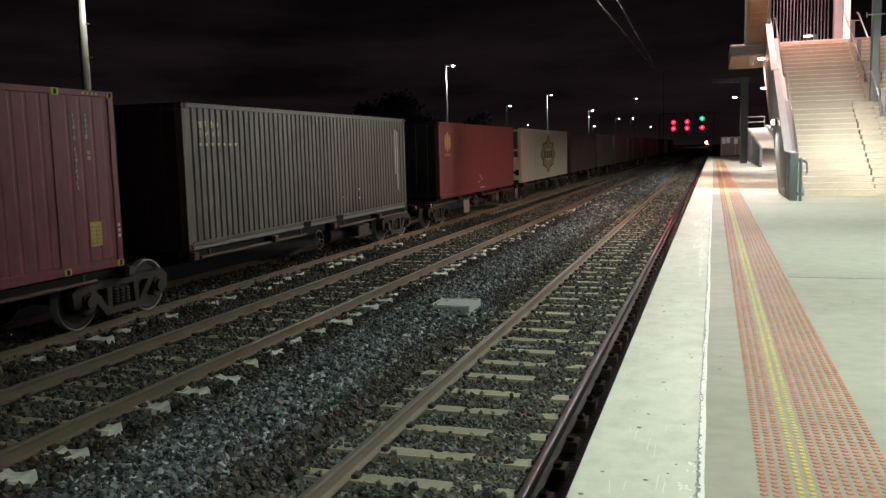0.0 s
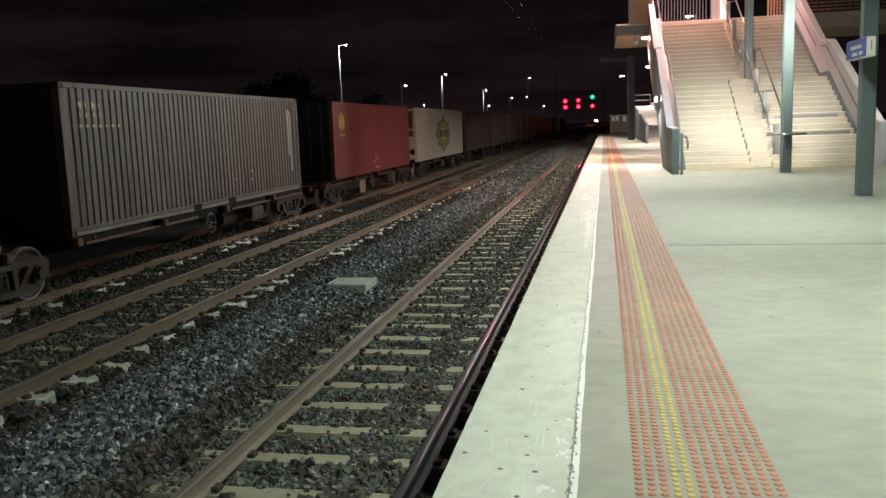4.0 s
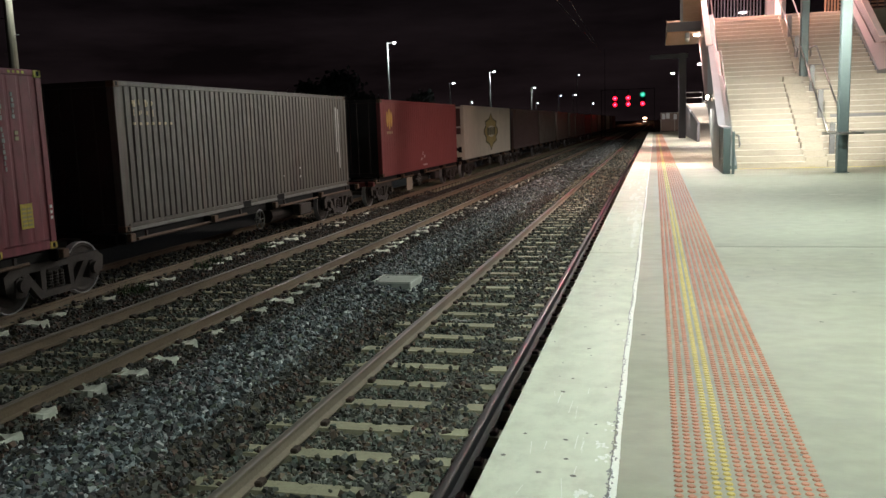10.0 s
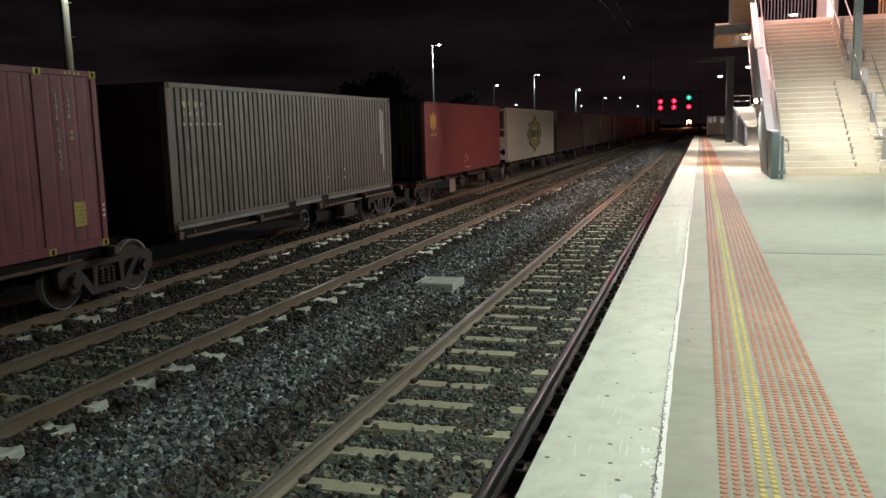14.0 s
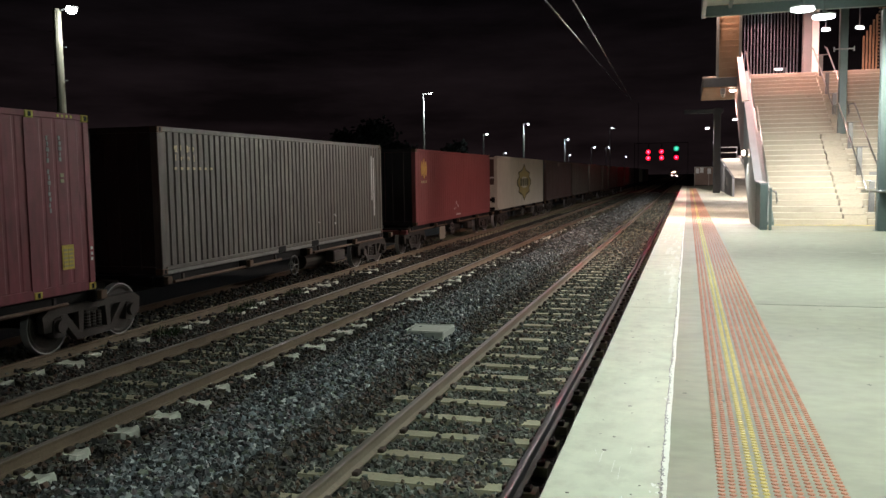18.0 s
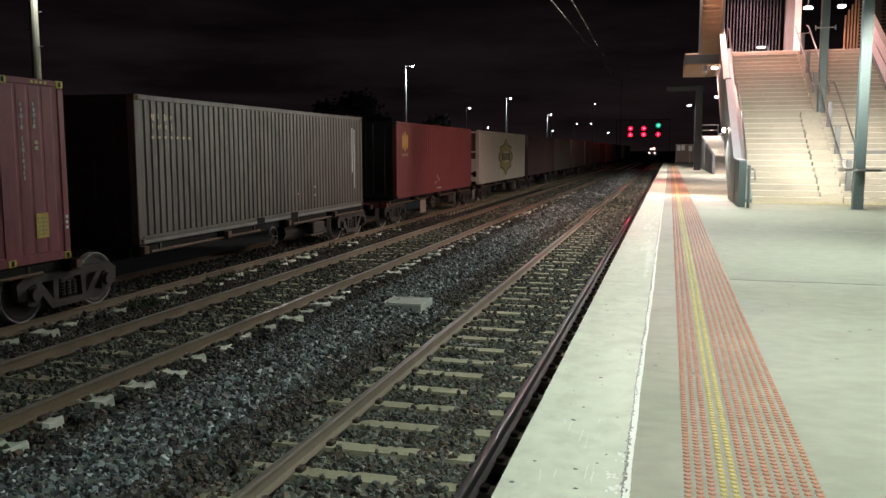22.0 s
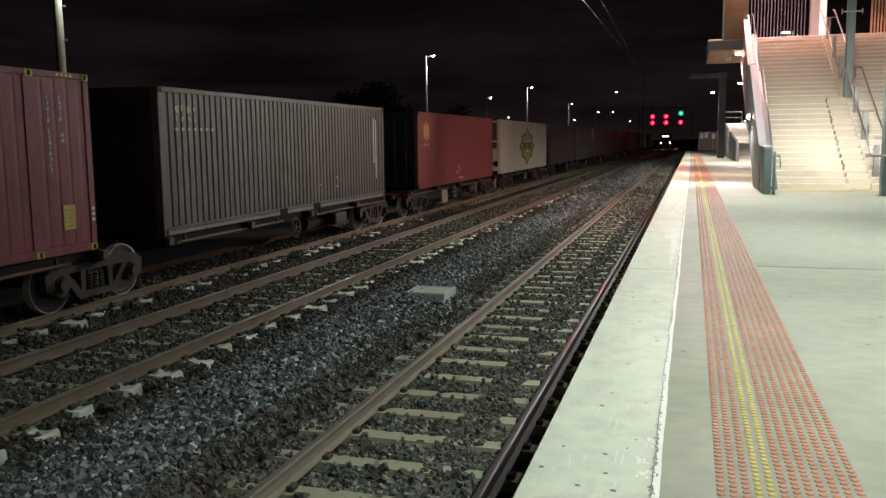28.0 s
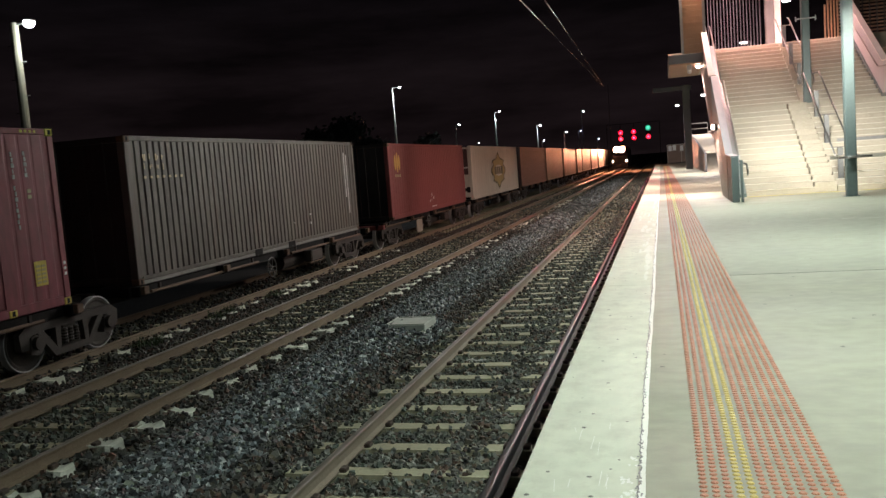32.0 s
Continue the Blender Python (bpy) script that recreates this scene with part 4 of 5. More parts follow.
part("top_landing", Solid().box(1.2, 13, TOP_Y + 0.012, TOP_Y + 4.5, TOP_Z - 0.6, TOP_Z, 0.01), M["step"], stairs, "footbridge landing slab")


def slope_z(y):
    if y < FOOT:
        return 0.0
    if y < LAND_Y:
        return (y - FOOT) / GO * RISE
    if y < UP_Y:
        return LAND_Z
    return min(TOP_Z, LAND_Z + (y - UP_Y) / GO * RISE)


def balustrade(x0, x1, label, start, lower, upper):
    b = thing("balustrade", (x0, start, 0), label, "balustrade", "stair balustrades")
    lo = [(start, 0.0), (start, 1.2), (FOOT - 0.3, 1.24), (LAND_Y, LAND_Z + 1.12), (LAND_Y + 0.25, LAND_Z + 1.16), (LAND_Y + 0.25, max(0, LAND_Z - 0.7)), (FOOT + 1.6, 0)]
    up = [(LAND_Y + 0.27, LAND_Z - 0.7), (LAND_Y + 0.27, LAND_Z + 1.2), (UP_Y, LAND_Z + 1.25), (TOP_Y + 0.9, TOP_Z + 1.67), (TOP_Y + 0.9, TOP_Z - 0.7), (UP_Y, LAND_Z - 0.75)]
    for outline, mat in ((lo, lower), (up, upper)):
        part("panel", Solid().prism([(y - start, z) for y, z in outline], 0, 0, x1 - x0), M[mat], b)
    for pts, mat in ((lo[1:5], "coping_blue" if lower == "steelblue" else "coping_lit"), (up[1:4], "coping_lit")):
        cap = Solid()
        for (ya, za), (yb, zb) in zip(pts, pts[1:]):
            cap.prism([(ya - start, za + 0.003), (yb - start, zb + 0.003), (yb - start, zb + 0.04), (ya - start, za + 0.04)], 0, -0.015, x1 - x0 + 0.015)
        part("coping", cap, M[mat], b, "flat coping")
    return b


# the upper panel's rose-brown has the warm lamplight painted in
balustrade(2.50, 2.68, "blue-grey stair balustrade wall beside the platform", 23.0, "steelblue", "mauve")
balustrade(8.16, 8.34, "pale stair balustrade wall on the far side", 24.6, "panel", "panel")
part("outer_cladding", Solid().prism([(24.4, 0.0), (24.4, 1.2), (FOOT - 0.3, 1.23), (LAND_Y, LAND_Z + 1.11), (LAND_Y + 0.2, LAND_Z + 1.15), (LAND_Y + 0.2, LAND_Z - 0.7), (FOOT + 1.6, 0)], 0, 2.492, 2.498), M["steelblue"], stairs, "blue-grey cladding on the outer face")
for x0, x1 in ((2.69, XL - 0.005), (XR + 0.005, 8.155)):
    part("stringer", Solid().prism([(FOOT - 0.1, 0.0), (FOOT - 0.1, 0.1), (LAND_Y, LAND_Z + 0.16), (UP_Y, LAND_Z + 0.16), (TOP_Y, TOP_Z + 0.16), (TOP_Y, TOP_Z - 0.4), (UP_Y, LAND_Z - 0.5), (LAND_Y, LAND_Z - 0.5), (FOOT + 0.9, 0.0)], 0, x0, x1), M["steelblue"], stairs, "blue-grey stair stringer")
rail_post = thing("balustrade_post", (2.745, 22.9, 0), "slim steel post at the end of the balustrade", "post")
part("post", Solid().box(-0.035, 0.035, -0.035, 0.035, 0, 1.12, 0.006), M["steelblue"], rail_post)


def handrail(x, start, end, label, loop, top_loop=False):
    """A tubular handrail that follows the flights from start to end."""
    h = thing("handrail", (x, start, 0), label, "handrail", "handrails")
    ys = [start] + [q for q in (FOOT - 0.1, LAND_Y, UP_Y, TOP_Y) if start < q < end] + [end]
    pts = [(0, q - start, slope_z(q + 0.15) + 1.0) for q in ys]
    if start < FOOT:
        pts[0], pts[1] = (0, 0, 1.0), (0, pts[1][1], 1.0)
    part("rail", Solid().path(pts, 0.024), M["galv"], h, smooth=True)
    if loop:
        z = pts[0][2]
        part("return", Solid().path([(0, 0, z), (0.0, -0.1, z - 0.03), (0.02, -0.12, z - 0.24), (0.02, 0.06, z - 0.3)], 0.024), M["galv"], h, smooth=True)
    if top_loop:
        _, q, z = pts[-1]
        part("return", Solid().path([(0, q, z), (-0.02, q + 0.14, z + 0.02), (-0.14, q + 0.16, z - 0.06)], 0.024), M["galv"], h, smooth=True)
    return h


def rail_support(x, y, label):
    """A flat post between the two centre handrails, with a cross bar that carries both."""
    z = slope_z(y)
    p = thing("handrail_post", (x, y, z), label, "handrail post", "handrail posts")
    part("plate", Solid().box(-0.07, 0.07, -0.05, 0.05, 0, 0.93, 0.008), M["plate"], p, "flat grey post plate")
    part("foot", Solid().box(-0.1, 0.1, -0.08, 0.08, 0.0, 0.014, 0.003), M["plate"], p)
    part("cross_bar", Solid().tube((-0.25, 0, 0.95), (0.25, 0, 0.95), 0.016, 8), M["galv"], p, smooth=True)
    return p


RAIL_A, RAIL_B = 5.44, 5.93
handrail(2.90, 23.2, TOP_Y + 0.4, "tubular steel handrail along the balustrade", True)
handrail(RAIL_A, 22.5, LAND_Y + 0.5, "tubular steel centre handrail on the lower flight", False)
handrail(RAIL_B, 24.4, LAND_Y + 0.3, "tubular steel centre handrail with a bent end", False, True)
handrail(RAIL_A, UP_Y - 0.3, TOP_Y + 0.4, "tubular steel centre handrail on the upper flight", True)
handrail(RAIL_B, UP_Y - 0.1, TOP_Y + 0.4, "tubular steel centre handrail on the upper flight", True)
handrail(8.02, 24.9, TOP_Y + 0.4, "tubular steel handrail along the far balustrade", True)
for y in (25.75, 27.7, 29.3, 32.6, 34.4, 36.1):
    rail_support(0.5 * (RAIL_A + RAIL_B), y, "flat grey steel post carrying two handrails")
bar = thing("cross_rail", (5.02, 22.45, 1.0), "short steel cross rail in front of a column", "handrail")
part("rail", Solid().tube((0, 0, 0), (0.78, -0.02, 0), 0.026), M["galv"], bar, smooth=True)
part("clamp", Solid().box(0.24, 0.44, 0.015, 0.165, -0.04, 0.04, 0.006), M["plate"], bar)
mid_col = column((5.59, 30.4, LAND_Z), 8.2 - LAND_Z, "square blue-grey steel column on the stair landing")
part("bracket", Solid().box(-0.32, 0.32, -0.16, -0.127, 2.78, 2.82, 0.008).box(-0.32, -0.29, -0.165, -0.122, 2.72, 2.88).box(0.29, 0.32, -0.165, -0.122, 2.72, 2.88), M["galv"], mid_col, "small cross bracket")

lamp = luminaire("platform_light", (6.37, 60.0, 8.3), "lit oval lamp on a tall post behind the footbridge", (0.55, 0.5), 0, glowing="lamp_far", group="platform lights", stem=0.0)
part("post", Solid().tube((0.45, 0, -8.3), (0.45, 0, 0.08), 0.06).tube((0.45, 0, 0.06), (0.2, 0, 0.06), 0.03), M["plate"], lamp)

# ---------------------------------------------------------------- footbridge landing, screens and roof
bridge = thing("footbridge_landing", (1.2, 36.5, 4.7), "ochre-lit footbridge landing slab over the platform", "footbridge", kind="structure")
part("slab", Solid().box(0, 1.35, -1.4, 4.6, 0.2, 0.5, 0.02), M["ochre"], bridge, "ochre slab lit from below")
part("slab_edge", Solid().box(-0.02, 1.36, -1.46, -1.403, 0.24, 0.6, 0.01), M["dusk_steel"], bridge, "dark strip over the slab front")
for x in (0.5, 1.36):
    part("corner_post", Solid().box(x, x + 0.1, -1.3, -1.2, 0.62, 4.2), M["plate"], bridge)
for k in range(16):
    part("mesh_rail", Solid().box(0.6, 1.36, -1.28, -1.255, 0.75 + k * 0.22, 0.79 + k * 0.22), M["ochre"], bridge)
part("cladding", Solid().box(0.52, 1.4, -1.15, -1.1, 0.62, 4.2), M["ochre"], bridge)
cam_box = thing("bridge_fitting", (1.98, 35.3, 4.64), "small pale fitting hanging under the slab", "fitting")
part("body", Solid().box(-0.1, 0.1, -0.12, 0.12, 0.02, 0.24, 0.03), M["panel"], cam_box)
part("dome", Solid().ball((0, 0, -0.03), 0.09), M["white_mark"], cam_box, smooth=True)

screen = thing("slat_screen", (2.95, 39.2, TOP_Z), "tall screen of upright blue-grey slats", "screen")
for z in (0, 3.7):
    part("frame_rail", Solid().box(0, 2.35, 0.0, 0.06, z, z + 0.08), M["slat"], screen)
for k in range(17):
    part("slat", Solid().box(0.03 + k * 0.135, 0.07 + k * 0.135, -0.06, 0.06, 0.08, 3.7, 0.008), M["slat"], screen)
wall_post = thing("bridge_column", (2.6, 37.2, TOP_Z - 0.6), "dark square column beside the footbridge", "column", "footbridge columns")
part("shaft", Solid().box(-0.14, 0.14, -0.14, 0.14, 0.603, 5.0, 0.02), M["mauve"], wall_post)
white_post = thing("bridge_column", (5.48, 38.6, TOP_Z), "rose-grey column with a pale lit panel at the stair head", "column", "footbridge columns")
part("shaft", Solid().box(-0.19, 0.16, -0.2, 0.2, 0, 3.78, 0.02), M["plate"], white_post)
# the bright lamplit face beside the column, added as a pale panel
part("side_panel", Solid().box(0.163, 0.42, -0.24, 0.1, 0, 3.78, 0.01), M["coping_lit"], white_post, "pale panel painting the lamplit face")
screen2 = thing("slat_screen", (8.35, 39.2, TOP_Z), "tall ochre screen of slats between dark uprights", "screen")
for z in (0, 3.7):
    part("frame_rail", Solid().box(0, 4.2, 0, 0.06, z, z + 0.08), M["ochre"], screen2)
for k in range(15):
    part("upright", Solid().box(0.03 + k * 0.28, 0.075 + k * 0.28, -0.05, 0.05, 0.08, 3.7, 0.008), M["steel_dark"], screen2)
for k in range(24):
    part("louvre", Solid().box(0, 4.2, 0.12, 0.16, 0.12 + 0.15 * k, 0.19 + 0.15 * k), M["ochre"], screen2)
for k in range(5):
    part("stake", Solid().box(-0.62 + k * 0.125, -0.55 + k * 0.125, -0.05, 0.05, 0.0, 1.7 + 0.22 * k, 0.01), M["ochre"], screen2)
part("dark_post", Solid().box(0.52, 0.78, -0.16, -0.06, 0, 3.7, 0.01), M["steel_dark"], screen2)
roof = single("bridge_roof", Solid().box(1.2, 13, 33.5, 42, 9.3, 9.5, 0.02), M["soffit"], "flat roof over the footbridge landing", "roof", "structure")

luminaire("bridge_light", (3.9, 36.0, 8.9), "lit white lamp over the stair head", (0.5, 0.3), STAIR_W * 2.4, (1.0, 0.52, 0.49), group="bridge lights", stem=0.3)
luminaire("bridge_light", (5.96, 37.0, 7.23), "glaring white floodlight at the stair head", (0.36, 0.3), 0, group="bridge lights", stem=1.97)
# added fixture, hidden behind the canopy; brightens cladding, containers and ballast
luminaire("bridge_light", (1.5, 34.9, 8.9), "added unseen floodlight under the footbridge roof edge", (0.4, 0.3), STAIR_W * 0.5, (1.0, 0.7, 0.55), group="bridge lights", stem=0.3)
area("train_fill", (1.5, 34.85, 8.75), 0.5, 0.4, FILL_W * 0.8, (0.98, 0.96, 0.9), (-9.5, 12, 0.0), 88)
luminaire("bridge_light", (7.21, 37.0, 7.24), "glaring white floodlight at the stair head", (0.34, 0.22), STAIR_W * 0.35, (1.0, 0.6, 0.54), group="bridge lights", stem=1.96)
luminaire("canopy_light", (6.5, 20.6, 5.03), "lit white oval light under the canopy end", group="canopy lights", stem=0.65, size=(0.55, 0.5))
for x, to_x in ((3.78, 4.4), (6.5, 6.2)):
    area("canopy_end_light", (x, 20.5 if x < 5 else 20.7, 4.9), 0.5, 0.4, STAIR_W * (0.58 if x < 5 else 0.33), (1.0, 0.98, 0.89), (to_x, 28.0, 1.0), 76)

bulk = thing("wall_lamp", (2.43, 28.2, 2.15), "bright warm bulkhead lamp on the outer balustrade face", "light")
part("body", Solid().box(-0.02, 0.06, -0.1, 0.1, -0.1, 0.1, 0.01), M["plate"], bulk)
part("lens", Solid().ball((-0.05, 0, 0), 0.075, sq=(0.7, 1, 1)), M["lamp_warm"], bulk, smooth=True)
area("wall_lamp_light", (2.2, 28.2, 2.12), 0.2, 0.2, WALL_W * 1.35, (1.0, 0.8, 0.74), (0.6, 28.0, 0.3), 170)
slab_lamp = thing("slab_lamp", (2.35, 35.6, 4.8), "warm lamp under the footbridge slab", "light")
part("housing", Solid().box(-0.15, 0.15, -0.08, 0.08, 0.03, 0.08), M["panel"], slab_lamp)
part("lens", Solid().ball((0, 0, 0), 0.07, sq=(1.6, 1, 0.6)), M["lamp_warm"], slab_lamp, smooth=True)
area("slab_lamp_light", (1.8, 35.6, 4.5), 0.2, 0.2, WALL_W * 2.4, (1.0, 0.76, 0.68), (1.9, 37.0, 0), 170)

# ---------------------------------------------------------------- further along the platform
ramp = thing("access_ramp", (3.3, 54.8, 0), "pale concrete access ramp rising between dark side walls", "ramp", kind="structure")
part("ramp_floor", Solid().prism([(0, 0.003), (26, 2.8), (30, 2.8), (30, 0.003)], 0, 0.16, 1.8), M["step"], ramp)
part("side_wall", Solid().prism([(0, 0), (0, 1.2), (26, 3.0), (30, 3.0), (30, 0)], 0, 0, 0.15), M["dusk_steel"], ramp, "dark side wall")
part("side_wall", Solid().prism([(0, 0), (0, 1.2), (26, 3.05), (30, 3.05), (30, 0)], 0, 1.82, 1.97), M["panel"], ramp)
part("end_rail", Solid().path([(0.16, 29.5, 3.9), (1.8, 29.5, 3.9)], 0.04).path([(0.16, 29.5, 3.4), (1.8, 29.5, 3.4)], 0.04).path([(0.16, 29.5, 2.8), (0.16, 29.5, 3.9)], 0.04).path([(1.8, 29.5, 2.8), (1.8, 29.5, 3.9)], 0.04), M["galv"], ramp)
gate_post = thing("portal_column", (2.72, 66, 0), "tall dark steel column with a side beam", "column")
part("shaft", Solid().box(-0.26, 0.26, -0.2, 0.2, 0, 6.3, 0.02), M["dusk_steel"], gate_post)
part("beam", Solid().box(-2.4, 0.4, -0.12, 0.12, 5.95, 6.25, 0.02), M["dusk_steel"], gate_post)
RAMP_LAMP = (5.08, 80.0, 6.44)
end_fence = thing("end_fence", (1.4, 101.5, 0), "brown panel fence with pale notices across the platform end", "fence")
part("panel", Solid().box(0, 2.3, -0.03, 0.03, 0.1, 2.1), M["fence"], end_fence)
part("top_rail", Solid().box(-0.05, 2.35, -0.05, 0.05, 2.12, 2.18), M["paint_pale"], end_fence)
for x in (0, 1.55, 2.3):
    part("post", Solid().box(x - 0.03, x + 0.03, -0.07, -0.03, 0, 2.18), M["paint_pale"], end_fence)
for x, z in ((0.3, 1.75), (0.78, 1.8), (1.6, 1.7)):
    part("notice", Solid().box(x - 0.19, x + 0.19, -0.09, -0.075, z - 0.3, z + 0.3), M["notice"], end_fence)
for place in ((2.05, 67.0, 4.9), (3.3, 52.0, 4.62), RAMP_LAMP):
    lamp = luminaire("platform_light", place, "small lit lamp on a dark post further along the platform", (0.34, 0.24), FAR_W * (2.0 if place[1] < 60 else 1.5), (1.0, 0.88, 0.82), "lamp_far", group="platform lights", stem=0.0, spread=160)
    reach = 1.55 if place[1] == 52.0 else 0.5
    part("post", Solid().tube((reach, 0, -place[2]), (reach, 0, 0.08), 0.06).tube((reach, 0, 0.06), (0.15, 0, 0.06), 0.03), M["black"], lamp)

# added fill beam from the lamp's place, to brighten the end fence
area("fence_fill", (2.05, 67.1, 4.78), 0.3, 0.2, FAR_W * 0.42, (1.0, 0.9, 0.85), (2.6, 101, 1.2), 70)

# ---------------------------------------------------------------- pit box between the tracks
pit = thing("cable_pit", (-3.67, 13.23, -1.385), "pale concrete cable pit with a flat lid in the ballast", "cable pit")
part("box", Solid().box(-0.33, 0.33, -0.34, 0.34, -0.1, 0.147, 0.02), M["lid"], pit)
part("lid", Solid().box(-0.36, 0.36, -0.37, 0.37, 0.15, 0.272, 0.014), M["lid"], pit, "flat pale lid")
for x0, x1, y0, y1 in ((-0.355, 0.355, -0.365, -0.325), (-0.355, 0.355, 0.325, 0.365), (-0.355, -0.315, -0.323, 0.323), (0.315, 0.355, -0.323, 0.323)):
    part("lid_rim", Solid().box(x0, x1, y0, y1, 0.273, 0.284, 0.004), M["lid"], pit)
litter = thing("litter", (-2.15, 10.9, -1.29), "scrap of pale litter lying on a sleeper", "litter")
part("scrap", Solid().path([(0, 0, 0.01), (0.09, 0.02, 0.03), (0.16, -0.02, 0.012), (0.3, 0.01, 0.02)], 0.008), M["white_mark"], litter)


# ---------------------------------------------------------------- containers
def corrugated(y0, y1, z0, z1, x, depth, pitch):
    """A ribbed side wall facing +x: its outer crests at x."""
    prof, y = [], y0
    while y < y1 - pitch * 0.5:
        prof += [(y, 0), (y + pitch * 0.7, 0), (y + pitch * 0.78, -depth), (y + pitch * 0.92, -depth)]
        y += pitch
    prof.append((y1, 0))
    s = Solid()
    front = [(x + d, q, z0) for q, d in prof] + [(x + d, q, z1) for q, d in prof]
    n = len(prof)
    back = [(x - depth - 0.02, q, z0) for q, d in prof] + [(x - depth - 0.02, q, z1) for q, d in prof]
    f = [(i, i + 1, n + i + 1, n + i) for i in range(n - 1)] + [(2 * n + i, 3 * n + i, 3 * n + i + 1, 2 * n + i + 1) for i in range(n - 1)]
    f += [(n + i, n + i + 1, 3 * n + i + 1, 3 * n + i) for i in range(n - 1)] + [(i, 2 * n + i, 2 * n + i + 1, i + 1) for i in range(n - 1)]
    f += [(0, n, 3 * n, 2 * n), (n - 1, 3 * n - 1, 4 * n - 1, 2 * n - 1)]
    return s.add(front + back, f)


def container(y0, length, mat, label, depth=0.023, pitch=0.278, height=2.86, z=-0.29, castings=None, cast_mat="steel_rust", door="door_shaded", rail=""):
    w = 2.44
    c = thing("shipping_container", (FACE_X - w / 2, y0, z), label, "container", "parked container train")
    m = M[mat]
    h = w / 2
    part("side_wall", corrugated(0.14, length - 0.14, 0.16, height - 0.1, h - 0.012, depth, pitch), m, c, "ribbed steel side")
    part("core", Solid().box(-h + 0.02, h - 0.08, 0.061, length - 0.06, 0.14, height - 0.06), m, c)
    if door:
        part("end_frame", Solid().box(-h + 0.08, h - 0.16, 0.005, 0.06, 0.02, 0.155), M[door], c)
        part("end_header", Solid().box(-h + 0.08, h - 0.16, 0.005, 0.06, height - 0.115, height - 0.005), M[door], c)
    part("bottom_rail", Solid().box(h - 0.07, h, 0.16, length - 0.16, 0.0 if not rail else 0.072, 0.158, 0.01), m, c)
    if rail:
        part("bottom_flange", Solid().box(h - 0.07, h + 0.006, 0.16, length - 0.16, 0.0, 0.07, 0.008), M[rail], c, "pale worn bottom flange")
    part("top_rail", Solid().box(h - 0.06, h - 0.002, 0.16, length - 0.16, height - 0.1, height, 0.01), m, c)
    for y in (0, length - 0.15):
        part("corner_post", Solid().box(h - 0.16, h + 0.002, y, y + 0.15, 0.12, height - 0.12, 0.012), m, c)
    for y in castings or (0, length - 0.178):
        for zz in (0, height - 0.118):
            k = part("corner_casting", Solid().box(h - 0.165, h + 0.008, y, y + 0.178, zz, zz + 0.118, 0.012), M[cast_mat], c)
            # no recess: a flat black plate paints the shade in the hole
            part("casting_hole", Solid().box(h + 0.009, h + 0.012, y + 0.06, y + 0.12, zz + 0.02, zz + 0.1, 0.0), M["black_mark"], k)
    # end wall with door leaves and lock rods; a door colour darkens them with shade
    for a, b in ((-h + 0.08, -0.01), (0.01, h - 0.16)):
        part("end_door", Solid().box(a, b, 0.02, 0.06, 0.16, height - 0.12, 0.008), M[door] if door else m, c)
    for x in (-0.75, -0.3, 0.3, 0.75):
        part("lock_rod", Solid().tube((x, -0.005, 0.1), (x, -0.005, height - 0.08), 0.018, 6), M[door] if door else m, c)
    return c


def marks(parent, name, boxes, mat, label="", x=1.235):
    for y0, y1, z0, z1 in boxes:
        part(name, Solid().box(x - 0.002, x + 0.003, y0, y1, z0, z1), M[mat], parent, label)


mr = random.Random(11)
# maroon 48-foot container
c1 = container(-3.28, 14.63, "maroon", "maroon 48-foot container with yellow corner castings and faded markings", depth=0.005, pitch=0.28, height=2.93, z=-0.29, castings=(1.22, 13.21, 14.45), cast_mat="yellow")
marks(c1, "marking_bar", [(13.63 + 0.012 * (k % 2), 13.665 + 0.012 * (k % 3), 2.55 - 0.088 * k - 0.07, 2.55 - 0.088 * k) for k in range(14) if k != 5] + [(13.9 + 0.01 * (k % 2), 13.945 + 0.01 * (k % 3), 2.56 - 0.085 * k - 0.066, 2.56 - 0.085 * k) for k in range(5)], "pale_mark", "faded white lettering bars", 1.215)
marks(c1, "marking_bar", [(13.91, 13.99, 1.9, 1.96), (13.91, 13.99, 1.81, 1.87)], "gold", "", 1.215)
marks(c1, "marking_bar", [(13.89 + 0.1 * k, 13.94 + 0.1 * k, 2.86, 2.9) for k in range(4)], "yellow", "", 1.222)
for y in (1.18, 13.17):
    part("reinforcing_post", Solid().box(1.19, 1.2225, y, y + 0.26, 0.12, 2.82, 0.006), M["maroon"], c1, "flat reinforcing post")
marks(c1, "data_panel", [(13.86, 14.13, 0.4, 0.8)], "yellow", "yellow data panel", 1.217)
marks(c1, "panel_bar", [(a, b, 0.44 + 0.065 * k, 0.475 + 0.065 * k) for k in range(5) for a, b in ((13.89, 13.98), (14.0, 14.1))], "emblem", "", 1.2225)
marks(c1, "warning_bar", [(14.53, 14.58, 0.5 + 0.09 * k, 0.55 + 0.09 * k) for k in range(3)], "white_mark", "", 1.225)
# grey container
c2 = container(13.25, 12.19, "grey", "grey-brown ribbed 40-foot container with faded gold lettering", depth=0.03, pitch=0.2155, rail="rail_pale")
# the pockets' inner shade, painted as flat black plates
marks(c2, "fork_pocket", [(4.79, 5.18, 0.004, 0.15), (6.71, 7.14, 0.004, 0.15)], "black_mark", "flat black plate for a fork pocket's shade", 1.2275)
bars = []
